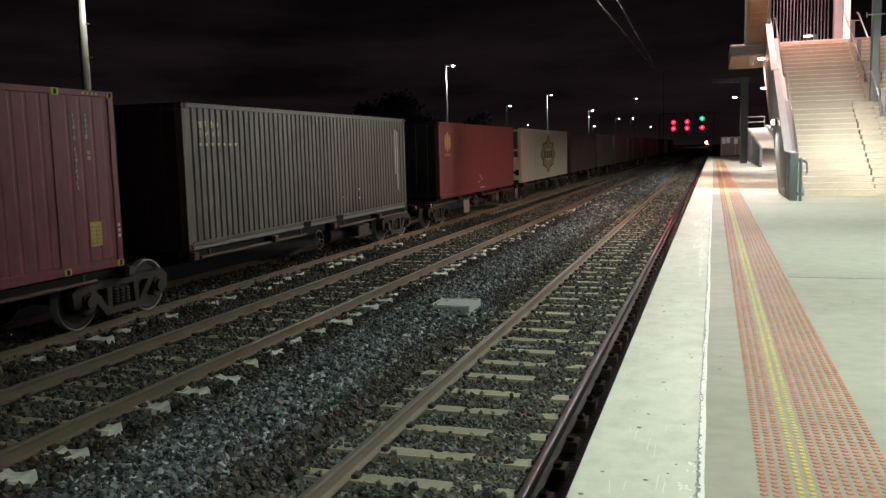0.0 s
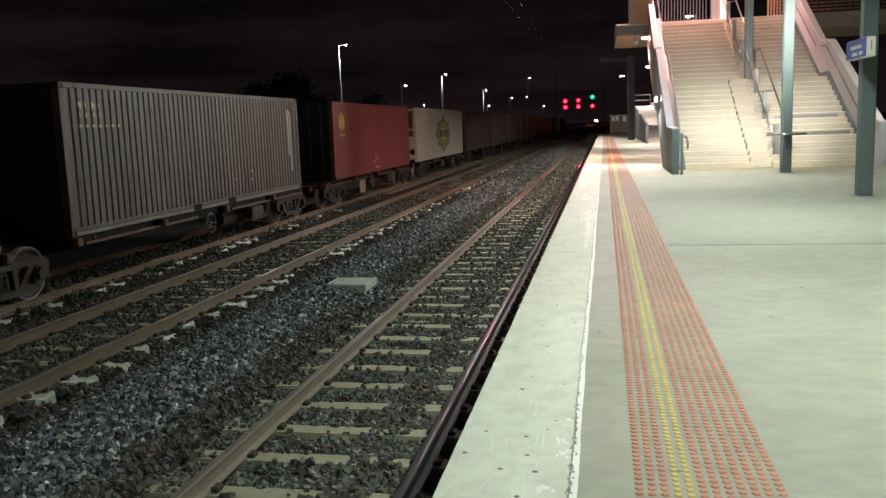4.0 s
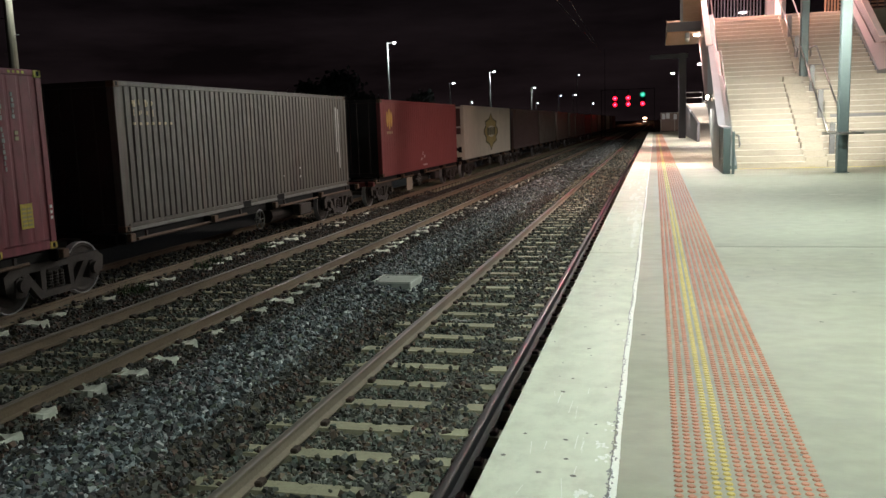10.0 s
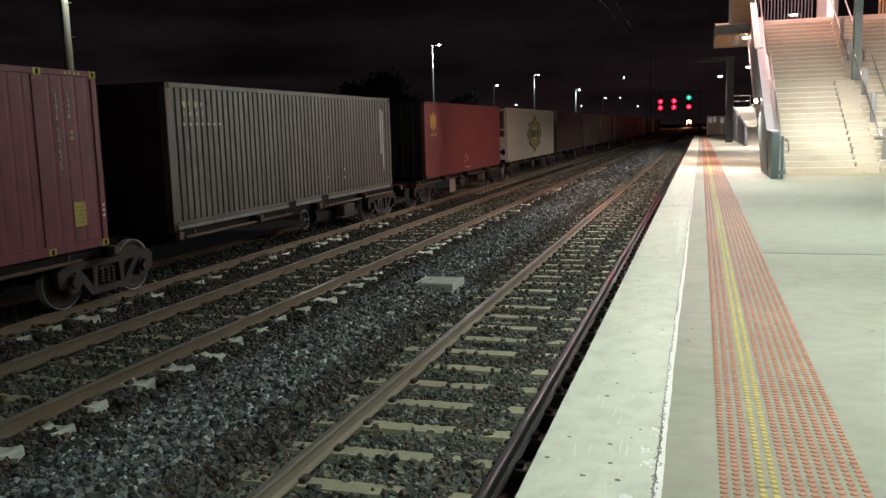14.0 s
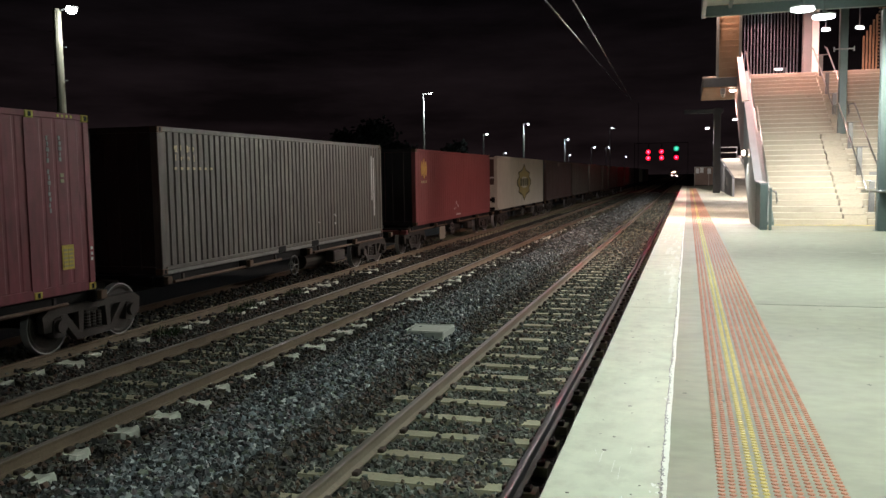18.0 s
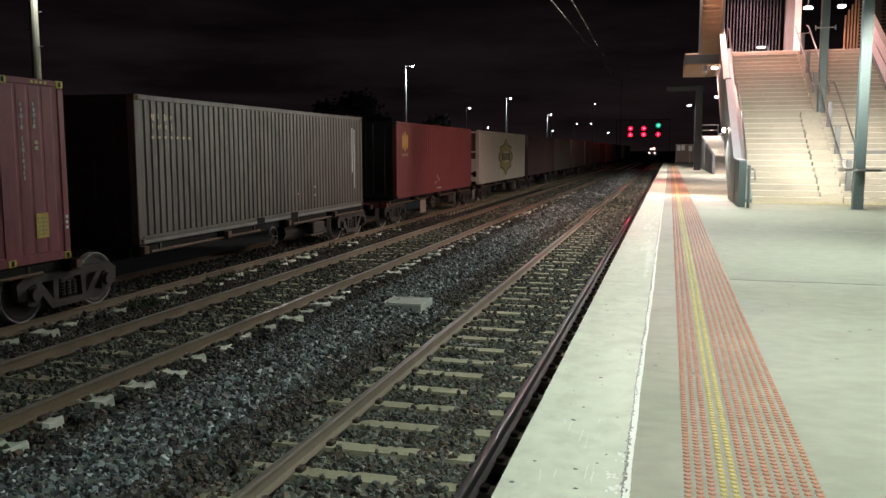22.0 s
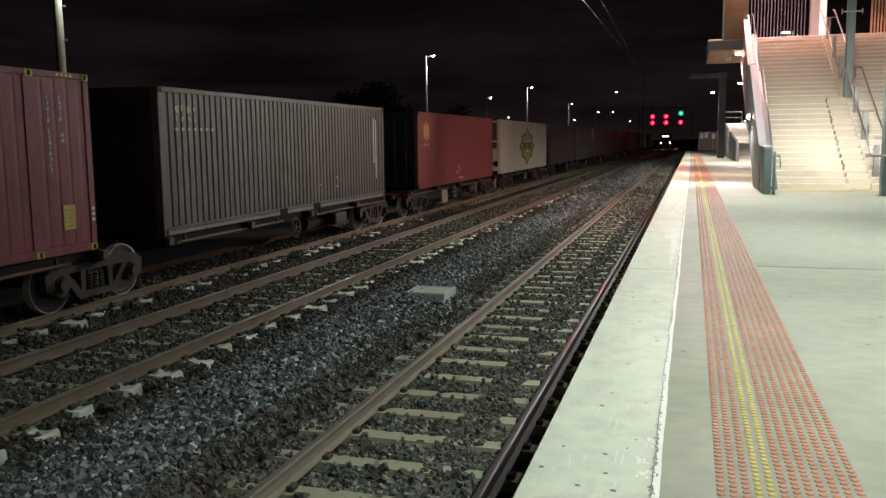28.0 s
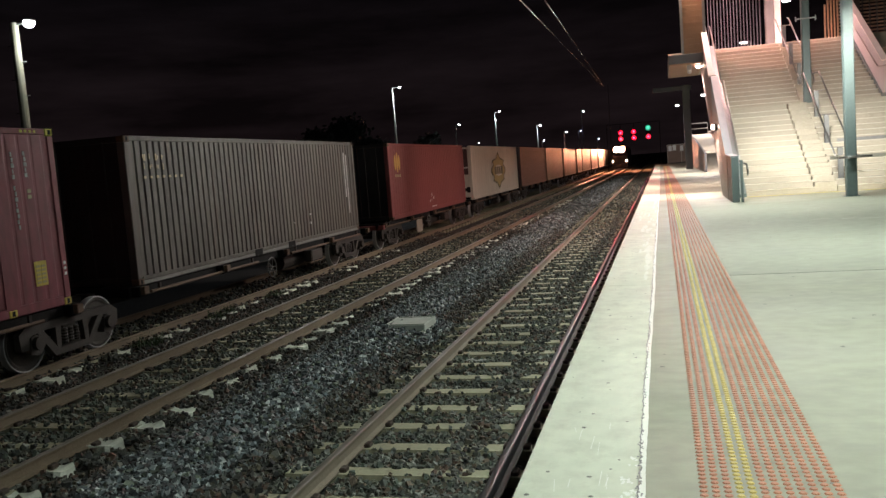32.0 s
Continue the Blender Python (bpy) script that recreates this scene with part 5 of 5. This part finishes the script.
for z, tall in ((2.52, 0.15), (2.33, 0.14)):
    for k in range(4):
        for q in range(3):
            if mr.random() < 0.7:
                bars.append((0.55 + k * 0.2155 + 0.035 * q, 0.57 + k * 0.2155 + 0.035 * q + mr.uniform(0, 0.02), z - tall + mr.uniform(0, 0.06), z - mr.uniform(0, 0.04)))
bars += [(0.54 + k * 0.2155, 0.63 + k * 0.2155, 2.03, 2.08) for k in range(7)]
marks(c2, "lettering_bar", bars, "gold", "worn gold lettering bars", 1.212)
marks(c2, "lettering_bar", [(11.28, 11.33, 1.1, 2.5), (11.46, 11.52, 0.6, 2.45)], "white_mark", "upright white lettering bars", 1.212)
marks(c2, "scuff", [(8.3, 8.36, 0.5, 0.56), (8.3, 8.36, 0.75, 0.8), (7.2, 7.24, 0.6, 0.64)], "white_mark", "", 1.212)
# red container
c3 = container(29.07, 12.19, "red", "brick-red 40-foot container with a yellow oval emblem", depth=0.007, pitch=0.3)
emb = Solid()
for dy, hh in ((-0.25, 0.29), (0.0, 0.39), (0.25, 0.29)):
    emb.prism([(1.06 + dy + 0.118 * math.cos(a), 2.13 + hh * math.sin(a)) for a in [2 * math.pi * k / 16 for k in range(16)]], 0, 1.212, 1.218)
part("emblem", emb, M["emblem_orange"], c3, "yellow striped oval emblem")
marks(c3, "lettering_bar", [(0.72 + 0.19 * k, 0.84 + 0.19 * k, 1.58, 1.68) for k in range(4)], "gold", "", 1.213)
marks(c3, "lettering_bar", [(5.66, 5.76, 0.6, 0.75), (5.36, 5.5, 0.38, 0.46), (5.92, 6.04, 0.48, 0.6), (5.6, 5.7, 0.44, 0.48), (5.67, 6.4, 0.13, 0.2)], "white_mark", "", 1.213)
# white container
c4 = container(43.1, 14.63, "white", "dirty white 48-foot container with an olive star emblem", depth=0.008, pitch=0.6, cast_mat="white", door="")
cy, cz = 7.6, 1.4
side = [(0.0, 1.15), (0.62, 0.78), (1.95, 0.6), (1.65, 0.36), (2.3, 0.12), (2.3, -0.12), (1.65, -0.36), (1.85, -0.6), (0.62, -0.8)]
outline = side + [(0.0, -1.15)] + [(-q, z) for q, z in reversed(side[1:])]
part("emblem", Solid().prism([(cy + q, cz + z) for q, z in outline], 0, 1.215, 1.221), M["olive"], c4, "dark olive outline of a star emblem")
part("emblem_field", Solid().prism([(cy + 0.87 * q, cz + 0.9 * z) for q, z in outline], 0, 1.2215, 1.224), M["emblem"], c4, "pale mustard star field")
part("emblem_core", Solid().prism([(cy + 1.35 * math.cos(a), cz + 0.34 * math.sin(a)) for a in [2 * math.pi * k / 18 for k in range(18)]], 0, 1.2245, 1.227), M["white"], c4, "pale oval behind unreadable lettering")
for a, b, z0, z1 in ((-1.3, -0.75, -0.22, 0.24), (-0.6, -0.1, -0.22, 0.24), (0.05, 0.5, -0.22, 0.24), (0.65, 1.3, -0.22, 0.24)):
    part("emblem_bar", Solid().box(1.2275, 1.23, cy + a, cy + b, cz + z0, cz + z1), M["olive"], c4)
part("end_panel", Solid().box(-1.1, 1.02, -0.004, 0.018, 1.35, 2.7), M["umber"], c4, "dark upper end panel")
part("end_strip", Solid().box(-1.1, 1.02, -0.012, -0.006, 1.68, 1.76), M["white_mark"], c4, "pale strip")
for k in range(9):
    a, b = mr.uniform(-1.1, 0.9), mr.uniform(0.2, 1.1)
    y = 0.012 - 0.0006 * k
    part("graffiti_bar", Solid().box(a, a + mr.uniform(0.1, 0.5), y - 0.004, y + 0.01, b, b + mr.uniform(0.1, 0.35)), M["black_mark"], c4, "dark paint scrawl")
# the rest of the train, further off
FAR_TRAIN = [(59.2, 13.4, "umber", "dark red-brown"), (73.3, 12.19, "drab", "drab grey-brown"), (87.0, 12.19, "tan", "tan"), (101.2, 6.06, "tan", "short tan"), (108.2, 12.19, "drab", "drab grey"), (122.4, 12.19, "rust", "red-brown"), (136.6, 12.19, "drab", "drab grey"), (150.8, 12.19, "tan", "tan"), (165, 12.19, "rust", "red-brown"), (179.2, 12.19, "white", "pale"), (193.4, 12.19, "umber", "dark brown"), (207.6, 12.19, "red", "red-brown")]
for y0, ln, mat, colour in FAR_TRAIN:
    container(y0, ln, mat, colour + " container further along the parked freight train")


# ---------------------------------------------------------------- wagons under them
def wheel_set(parent, y, z):
    """Two wheels on an axle, in the bogie's space."""
    for s in (-1, 1):
        x = s * (HALF - 0.03)
        w = Solid().lathe([(0.05, -0.05), (0.33, -0.055), (0.37, -0.065), (0.455, -0.065), (0.46, 0.05), (0.40, 0.06), (0.36, 0.035), (0.17, 0.045), (0.14, 0.09), (0.05, 0.09)], 0, (x, y, z), 28) if s > 0 else Solid().lathe([(0.05, -0.09), (0.14, -0.09), (0.17, -0.045), (0.36, -0.035), (0.40, -0.06), (0.46, -0.05), (0.455, 0.065), (0.37, 0.065), (0.05, 0.05)], 0, (x, y, z), 20)
        wheel = part("wheel", w, M["steel_dark"], parent, smooth=False)
        rim = Solid()
        rows = [[(x + s * d, y + r * math.cos(a), z + r * math.sin(a)) for a in [2 * math.pi * k / 32 for k in range(32)]] for r, d in ((0.446, -0.06), (0.464, -0.06), (0.464, 0.068), (0.446, 0.068))]
        rim.add(sum(rows, []), [(j * 32 + k, j * 32 + (k + 1) % 32, (j + 1) % 4 * 32 + (k + 1) % 32, (j + 1) % 4 * 32 + k) for j in range(4) for k in range(32)])
        # pale all round, so the tread's glint is painted into its colour
        part("tread", rim, M["tread"], wheel, "polished tread rim, highlight in its pale colour")
    part("axle", Solid().tube((-HALF, y, z), (HALF, y, z), 0.07), M["steel_dark"], parent)


def bogie(parent, y, top):
    """Three-piece bogie with cast side frames, centred at y of its wagon."""
    z = 0.46
    b = part("bogie", Solid().box(-1.0, 1.0, y - 0.18, y + 0.18, 0.42, 0.62, 0.03), M["steel_dark"], parent, "three-piece bogie")
    wheel_set(b, y - 0.9, z)
    wheel_set(b, y + 0.9, z)
    for s in (-1, 1):
        x = s * 1.0
        fr = Solid()
        fr.prism([(y - 1.2, 0.38), (y - 1.22, 0.64), (y - 1.05, 0.75), (y + 1.05, 0.75), (y + 1.22, 0.64), (y + 1.2, 0.38), (y + 0.99, 0.37), (y + 0.96, 0.56), (y + 0.8, 0.62), (y - 0.8, 0.62), (y - 0.96, 0.56), (y - 0.99, 0.37)], 0, x - 0.06, x + 0.06)
        fr.prism([(y - 0.84, 0.618), (y - 0.68, 0.618), (y - 0.38, 0.27), (y + 0.38, 0.27), (y + 0.68, 0.618), (y + 0.84, 0.618), (y + 0.46, 0.16), (y - 0.46, 0.16)], 0, x - 0.06, x + 0.06)
        for d in (-1, 1):
            fr.prism([(y + d * 0.3, 0.268), (y + d * 0.4, 0.268), (y + d * 0.4, 0.619), (y + d * 0.27, 0.619)], 0, x - 0.055, x + 0.055)
            fr.prism([(y + d * 0.76, 0.3), (y + d * 0.8, 0.56), (y + d * 0.9, 0.6), (y + d * 1.0, 0.56), (y + d * 1.04, 0.3), (y + d * 0.9, 0.26)], 0, x - 0.05, x + 0.09)
        part("side_frame", fr, M["steel_dark"], b, "cast side frame with openings")
        for d in (-0.14, 0.0, 0.14):
            coil = [(0.03, 0.3)] + [(0.062 if k % 2 else 0.046, 0.305 + 0.025 * k) for k in range(11)] + [(0.03, 0.56)]
            part("spring", Solid().lathe(coil, 2, (x, y + d, 0), 8), M["steel_dark"], b, "coil spring")
        for d in (-0.9, 0.9):
            part("axle_cap", Solid().tube((x + s * 0.06, y + d, z), (x + s * 0.17, y + d, z), 0.11, 14), M["steel_dark"], b)
    return b


def wagon(y0, length, label, near=True, bogies=None):
    """Skeletal container wagon standing on the freight track."""
    w = thing("container_wagon", (YARD_X, y0, YARD_Z), label, "wagon", "parked container train")
    deck = -0.29 - YARD_Z
    part("centre_sill", Solid().box(-0.2, 0.2, 0.2, length - 0.2, 0.55, 0.86, 0.02), M["steel_dark"], w)
    # sills and bearers are black: the dark under the container is painted in
    for s in (-1, 1):
        sill = Solid().prism([(0.3, 0.74), (0.3, deck - 0.02), (length - 0.3, deck - 0.02), (length - 0.3, 0.74)], 0, s * 0.96 - 0.05, s * 0.96 + 0.05)
        part("side_sill", sill, M["black"], w, "side sill, under-deck shade in its black")
    n = 5
    for k in range(n):
        y = 0.5 + (length - 1.0) * k / (n - 1)
        part("cross_bearer", Solid().box(-1.18, 1.18, y - 0.12, y + 0.12, deck - 0.2, deck - 0.004, 0.012), M["black"], w)
        part("twist_lock", Solid().box(1.1, 1.27, y - 0.08, y + 0.08, deck - 0.16, deck - 0.006, 0.012), M["steel_rust"], w)
    for y in bogies or (1.65, length - 1.65):
        bogie(w, y, deck)
    if near:
        for a, b in ((0.8, length * 0.39), (length * 0.53, length * 0.92)):
            part("brake_pipe", Solid().path([(1.15, a, 0.79), (1.15, b, 0.79)], 0.032), M["steel_rust"], w, "rusty brake pipe")
            for q in (a + 0.3, b - 0.3):
                part("pipe_hanger", Solid().box(1.13, 1.17, q - 0.03, q + 0.03, 0.82, deck - 0.01), M["steel_dark"], w)
        wheel = Solid()
        cy, cz, r = length * 0.435, 0.58, 0.24
        ring = [(1.2, cy + r * math.cos(a), cz + r * math.sin(a)) for a in [2 * math.pi * k / 18 for k in range(19)]]
        wheel.path(ring, 0.016, 6)
        for k in range(5):
            a = 2 * math.pi * k / 5
            wheel.tube((1.2, cy, cz), (1.2, cy + r * math.cos(a), cz + r * math.sin(a)), 0.012, 6)
        wheel.tube((1.05, cy, cz), (1.22, cy, cz), 0.03, 8)
        part("brake_wheel", wheel, M["rail_pale"], w, "spoked hand brake wheel")
        part("air_tank", Solid().tube((0.6, length * 0.55, 0.5), (0.6, length * 0.55 + 1.4, 0.5), 0.2, 14), M["steel_dark"], w)
        part("equipment_box", Solid().box(0.95, 1.2, length * 0.62, length * 0.62 + 0.8, 0.4, 0.72, 0.03), M["steel_dark"], w)
    for s, y in ((-1, 0.2), (1, length - 0.2)):
        part("coupler", Solid().box(-0.09, 0.09, y + s * 0.05, y + s * 0.55, 0.62, 0.86, 0.03).box(-0.16, 0.16, y + s * 0.5, y + s * 0.72, 0.58, 0.9, 0.05), M["steel_dark"], w)
    return w


wagon(-3.9, 15.7, "grimy skeletal wagon under the maroon container", bogies=(1.65, 15.2))
wagon(12.7, 13.6, "grimy skeletal wagon under the grey container", bogies=(11.8,))
w3 = wagon(27.2, 14.6, "rusty skeletal wagon under the red container", bogies=(1.7, 12.9))
part("placard", Solid().box(1.2, 1.23, 4.4, 5.2, 0.25, 0.75, 0.01), M["step"], w3, "pale tan placard")
part("end_beam", Solid().box(-1.2, 1.22, 0.3, 0.5, 0.72, 0.88, 0.02), M["red"], w3)
wagon(42.6, 15.6, "skeletal wagon under the white container")
for y0, ln, mat, colour in FAR_TRAIN[:6]:
    wagon(y0 - 0.4, ln + 0.8, "dark skeletal wagon under a " + colour + " container", near=False)


# ---------------------------------------------------------------- yard lamp poles
def yard_lamp(x, y, z, label, watts, arm=0.45, r=0.17):
    ground = -1.5
    t = thing("yard_lamp", (x - arm, y, ground), label, "lamp post", "yard lamps")
    h = z - ground
    # nearest pole gets a paler timber that carries its lamp's light
    near = y < 20
    part("pole", Solid().tube((0, 0, 0), (0, 0, h + 0.05), 0.13 if near else 0.09, 12, 0.1 if near else 0.055), M["timber" if near else "pole"], t, "timber pole, lamplight in its pale colour" if near else "")
    if near:
        for k in range(9):
            s = 1 if k % 2 else -1
            part("step_peg", Solid().tube((s * 0.08, 0, h - 0.5 - 0.42 * k), (s * 0.24, 0, h - 0.5 - 0.42 * k), 0.012, 6), M["rail_pale"], t, "steel climbing peg")
    part("arm", Solid().tube((0, 0, h), (arm, 0, h + 0.04), 0.03, 8), M["pole"], t)
    head = part("lamp_head", Solid().box(arm - 0.13, arm + 0.15, -0.11, 0.11, 0.03 + h, 0.1 + h, 0.03), M["pole"], t)
    part("lens", Solid().ball((arm, 0, h), r, sq=(1, 1, 0.8)), M["lamp_yard"], head, smooth=True)
    if watts:
        d = bpy.data.lights.new("yard_lamp_light", "POINT")
        d.energy, d.color, d.shadow_soft_size = watts, (0.86, 0.95, 1.0), 0.15
        lo = new("yard_lamp_light", d)
        lo.location = (x + 0.15, y, z - 0.6)
    return t


for y, z in ((17.5, 5.86), (48.4, 6.5), (80.8, 6.5), (109.4, 6.05), (141.0, 5.9), (167.0, 6.7), (216.0, 5.9)):
    yard_lamp(-14.3, y, z, "lit floodlight on a galvanised pole behind the freight train", (YARD_W * 0.13 if y < 20 else YARD_W) if y < 120 else 0, r=0.14 if y < 20 else 0.06 + y * 0.0003)
yard_lamp(-22.4, 98, 6.5, "lit floodlight on a pole deeper in the yard", 0, r=0.14)
yard_lamp(-38.6, 185, 6.5, "distant lit floodlight in the yard", 0, r=0.14)
yard_lamp(-28.2, 216, 6.5, "distant lit floodlight in the yard", 0, r=0.14)
yard_lamp(-14.3, 175.6, 10.9, "lit floodlight on a tall yard mast", 0, r=0.14)


# ---------------------------------------------------------------- signals
gantry = thing("signal_gantry", (-8.2, 148, -1.5), "dark steel signal gantry across the tracks", "signal gantry")
part("post", Solid().box(-0.045, 0.045, -0.07, 0.07, 0, 8.2), M["black"], gantry)
part("post", Solid().box(8.775, 8.865, -0.07, 0.07, 0, 8.2), M["black"], gantry)
part("beam", Solid().box(-0.045, 8.865, 0.15, 0.3, 8.12, 8.2), M["black"], gantry)


def signal(x, aspects, label):
    top = max(z for z, _ in aspects) - 4.7
    s = part("signal_head", Solid().box(-0.42, 0.42, 0.0, 0.12, -0.95, top + 0.45, 0.03), M["black"], gantry, label)
    s.location = (x + 8.2, -0.1, 6.2)
    part("hanger", Solid().box(-0.06, 0.06, 0.12, 0.3, 0, 2.0), M["black"], s)
    for z, mat in aspects:
        part("aspect", Solid().tube((0, -0.07, z - 4.7), (0, -0.045, z - 4.7), 0.13 if mat == "sig_red" else 0.24, 18), M[mat], s, "lit lens")
        # halo of the lens, made as a larger glowing disc behind it
        part("lens_ring", Solid().tube((0, -0.04, z - 4.7), (0, -0.005, z - 4.7), 0.4 if mat == "sig_red" else 0.46, 18), M[mat + "_rim"], s, "glowing disc for the lens's halo")
        part("hood", Solid().prism([(0.48 * math.cos(q), z - 4.7 + 0.46 * math.sin(q)) for q in [math.pi * k / 10 for k in range(11)]] + [(0.45 * math.cos(q), z - 4.7 + 0.43 * math.sin(q)) for q in [math.pi * (10 - k) / 10 for k in range(11)]], 1, -0.25, -0.005), M["black"], s)
    return s


def signal_beam(x, z):
    """The narrow red beam that a signal throws down the line."""
    area("signal_beam", (x, 147.7, z), 0.5, 0.5, 11, (1.0, 0.02, 0.05), (-2.0, 40, -1.2), 4.4)


for x in (-3.69, -1.29):
    signal_beam(x, 4.16)
signal(-5.89, ((5.18, "sig_red"), (4.14, "sig_red")), "signal head showing two red lights")
signal(-3.69, ((5.2, "sig_red"), (4.16, "sig_red")), "signal head showing two red lights")
signal(-1.29, ((5.68, "sig_green"), (4.18, "sig_red")), "signal head showing green over red")

# ---------------------------------------------------------------- overhead cables
CABLES = (((-3.2, 30, 6.42), (-8.4, 150, 13.4)), ((-2.55, 30, 6.36), (-8.3, 150, 13.3)))
for (a, b) in CABLES:
    a, b = Vector(a), Vector(b)
    pts = []
    for k in range(25):
        t = -0.22 + 1.22 * k / 24
        p = a.lerp(b, t)
        pts.append((p.x, p.y, p.z))
    c = thing("overhead_cable", tuple(b), "thin pale overhead cable against the night sky", "cable", "overhead cables")
    part("wire", Solid().path([Vector(p) - b for p in pts], 0.013, 6), M["cable"], c)
mast = thing("cable_mast", (-7.7, 150.2, -1.5), "dark mast that carries the overhead cables", "mast")
part("pole", Solid().tube((0, 0, 0), (0, 0, 15.2), 0.06, 10, 0.03), M["black"], mast)


# ---------------------------------------------------------------- trees behind the yard
def tree(place, height, spread, seed, label):
    r = random.Random(seed)
    t = thing("tree", place, label, "tree", "trees behind the yard")
    trunk = Solid().tube((0, 0, 0), (0.1, 0, height * 0.55), 0.24, 8, 0.12)
    tips = []
    for k in range(7):
        a, q = r.uniform(0, 6.28), r.uniform(0.4, 1.0)
        tip = (spread * q * math.cos(a), spread * q * math.sin(a), height * r.uniform(0.6, 0.92))
        trunk.tube((0.08, 0, height * r.uniform(0.3, 0.55)), tip, 0.09, 6, 0.03)
        tips.append(tip)
    part("trunk", trunk, M["bark"], t)
    leaves = Solid()
    for tip in tips:
        for _ in range(420):
            c = Vector(tip) + Vector((r.gauss(0, spread * 0.24), r.gauss(0, spread * 0.24), r.gauss(0, height * 0.05)))
            u = Vector((r.gauss(0, 1), r.gauss(0, 1), r.gauss(0, 1))).normalized() * r.uniform(0.14, 0.32)
            w = u.orthogonal() * 0.55
            leaves.add([c - u, c + w, c + u, c - w], [(0, 1, 2, 3)])
    part("crown", leaves, M["leaf"], t, "loose dark crown")
    return t


tree((-31.5, 80, -1.5), 8.6, 2.6, 1, "dark spreading tree behind the freight yard")
tree((-27.2, 80, -1.5), 6.8, 1.8, 2, "dark spreading tree behind the freight yard")
tree((-21.6, 81, -1.5), 6.2, 1.5, 3, "dark spreading tree behind the freight yard")
weeds = Solid()
wr = random.Random(9)
for cx, cy in ((-8.95, 12.9), (-8.9, 13.3), (-9.0, 15.9), (-9.05, 16.6), (-9.0, 18.8)):
    for _ in range(70):
        a, h = wr.uniform(0, 6.28), wr.uniform(0.08, 0.26)
        p = Vector((cx + wr.gauss(0, 0.1), cy + wr.gauss(0, 0.14), -1.44))
        q = p + Vector((0.12 * math.cos(a), 0.12 * math.sin(a), h))
        d = Vector((-math.sin(a), math.cos(a), 0)) * 0.012
        weeds.add([p - d, p + d, q], [(0, 1, 2)])
single("weeds", weeds, M["weed"], "tuft of green weeds beside the freight track", "weeds", "stuff")


# ---------------------------------------------------------------- approaching locomotive
loco = thing("locomotive", (MID_X, 860, RAIL_Z), "dark diesel locomotive with twin headlights and ditch lights", "locomotive")
part("body", Solid().prism([(-1.42, 1.1), (1.42, 1.1), (1.42, 3.5), (1.0, 4.15), (-1.0, 4.15), (-1.42, 3.5)], 1, 1.2, 20.0), M["loco"], loco)
part("nose", Solid().prism([(0.0, 1.0), (0.0, 2.5), (0.7, 2.75), (1.2, 4.0), (1.25, 1.0)], 0, -1.35, 1.35), M["loco_nose"], loco, "near-black cab front")
for x in (-0.68, 0.68):
    part("windscreen", Solid().prism([(0.705, 2.82), (1.09, 3.8), (1.07, 3.81), (0.685, 2.83)], 0, x - 0.5, x + 0.5), M["glass"], loco)
part("pilot", Solid().box(-1.35, 1.35, 0.05, 0.35, 0.2, 0.98, 0.03), M["loco"], loco)
part("coupler", Solid().box(-0.14, 0.14, -0.45, 0.2, 0.75, 1.0, 0.03), M["steel_dark"], loco)
for y in (4.2, 15.8):
    lb = part("bogie", Solid().box(-1.2, 1.2, y - 1.9, y + 1.9, 0.4, 0.95, 0.05), M["steel_dark"], loco)
    for d in (-1.6, 0, 1.6):
        for x in (-HALF, HALF):
            part("wheel", Solid().tube((x - 0.06, y + d, 0.52), (x + 0.06, y + d, 0.52), 0.52, 20), M["steel_dark"], lb)
for x in (-1.2, 1.2):
    k = part("ditch_light", Solid().box(x - 0.2, x + 0.2, -0.1, 0.05, 1.25, 1.7, 0.04), M["loco"], loco)
    part("lens", Solid().tube((x, -0.14, 1.48), (x, -0.105, 1.48), 0.14, 16), M["ditchlamp"], k, "lit lens")
# added baffle that blocks the headlamps' light while they point down
part("lamp_shelf", Solid().box(-1.1, 1.1, 0.0, 1.02, 3.0, 3.05, 0.01).box(-1.1, 1.1, 0.0, 0.03, 3.051, 3.12), M["black"], loco, "added black baffle under the headlamps")
lamps = []
for x in (-0.52, 0.52):
    n = 20
    ring = [(math.cos(2 * math.pi * i / n), math.sin(2 * math.pi * i / n)) for i in range(n)]
    v = [(r * a, y, r * b) for r, y in ((0.48, 0.1), (0.48, -0.3), (0.46, -0.3), (0.46, 0.0)) for a, b in ring]
    f = [(k * n + i, k * n + (i + 1) % n, (k + 1) * n + (i + 1) % n, (k + 1) * n + i) for k in range(3) for i in range(n)]
    f += [tuple(range(n)), tuple(range(3 * n, 4 * n))]
    lamp = part("headlight", Solid().add(v, f), M["black"], loco, "black headlamp can")
    lamp.location = (x, 0.62, 3.6)
    part("lens", Solid().tube((0, -0.03, 0), (0, -0.002, 0), 0.44, 18), M["headlamp"], lamp, "glaring lens")
    lamps.append((lamp, x))


def motions():
    walk(loco, [(t, pose(MID_X, y, RAIL_Z)) for t, y in ((0, 860), (9, 664), (18, 464), (23, 354), (28, 244), (29, 221), (30, 198.5), (31, 176), (32, 153.5))])
    # the driver dips the headlamps between 17.4 and 28.6 s
    for lamp, x in lamps:
        up, down = pose(x, 0.62, 3.6), pose(x, 0.62, 3.6, 82)
        walk(lamp, [(0, up), (17.4, up), (18.0, down), (28.1, down), (28.7, up), (32, up)])


motions()
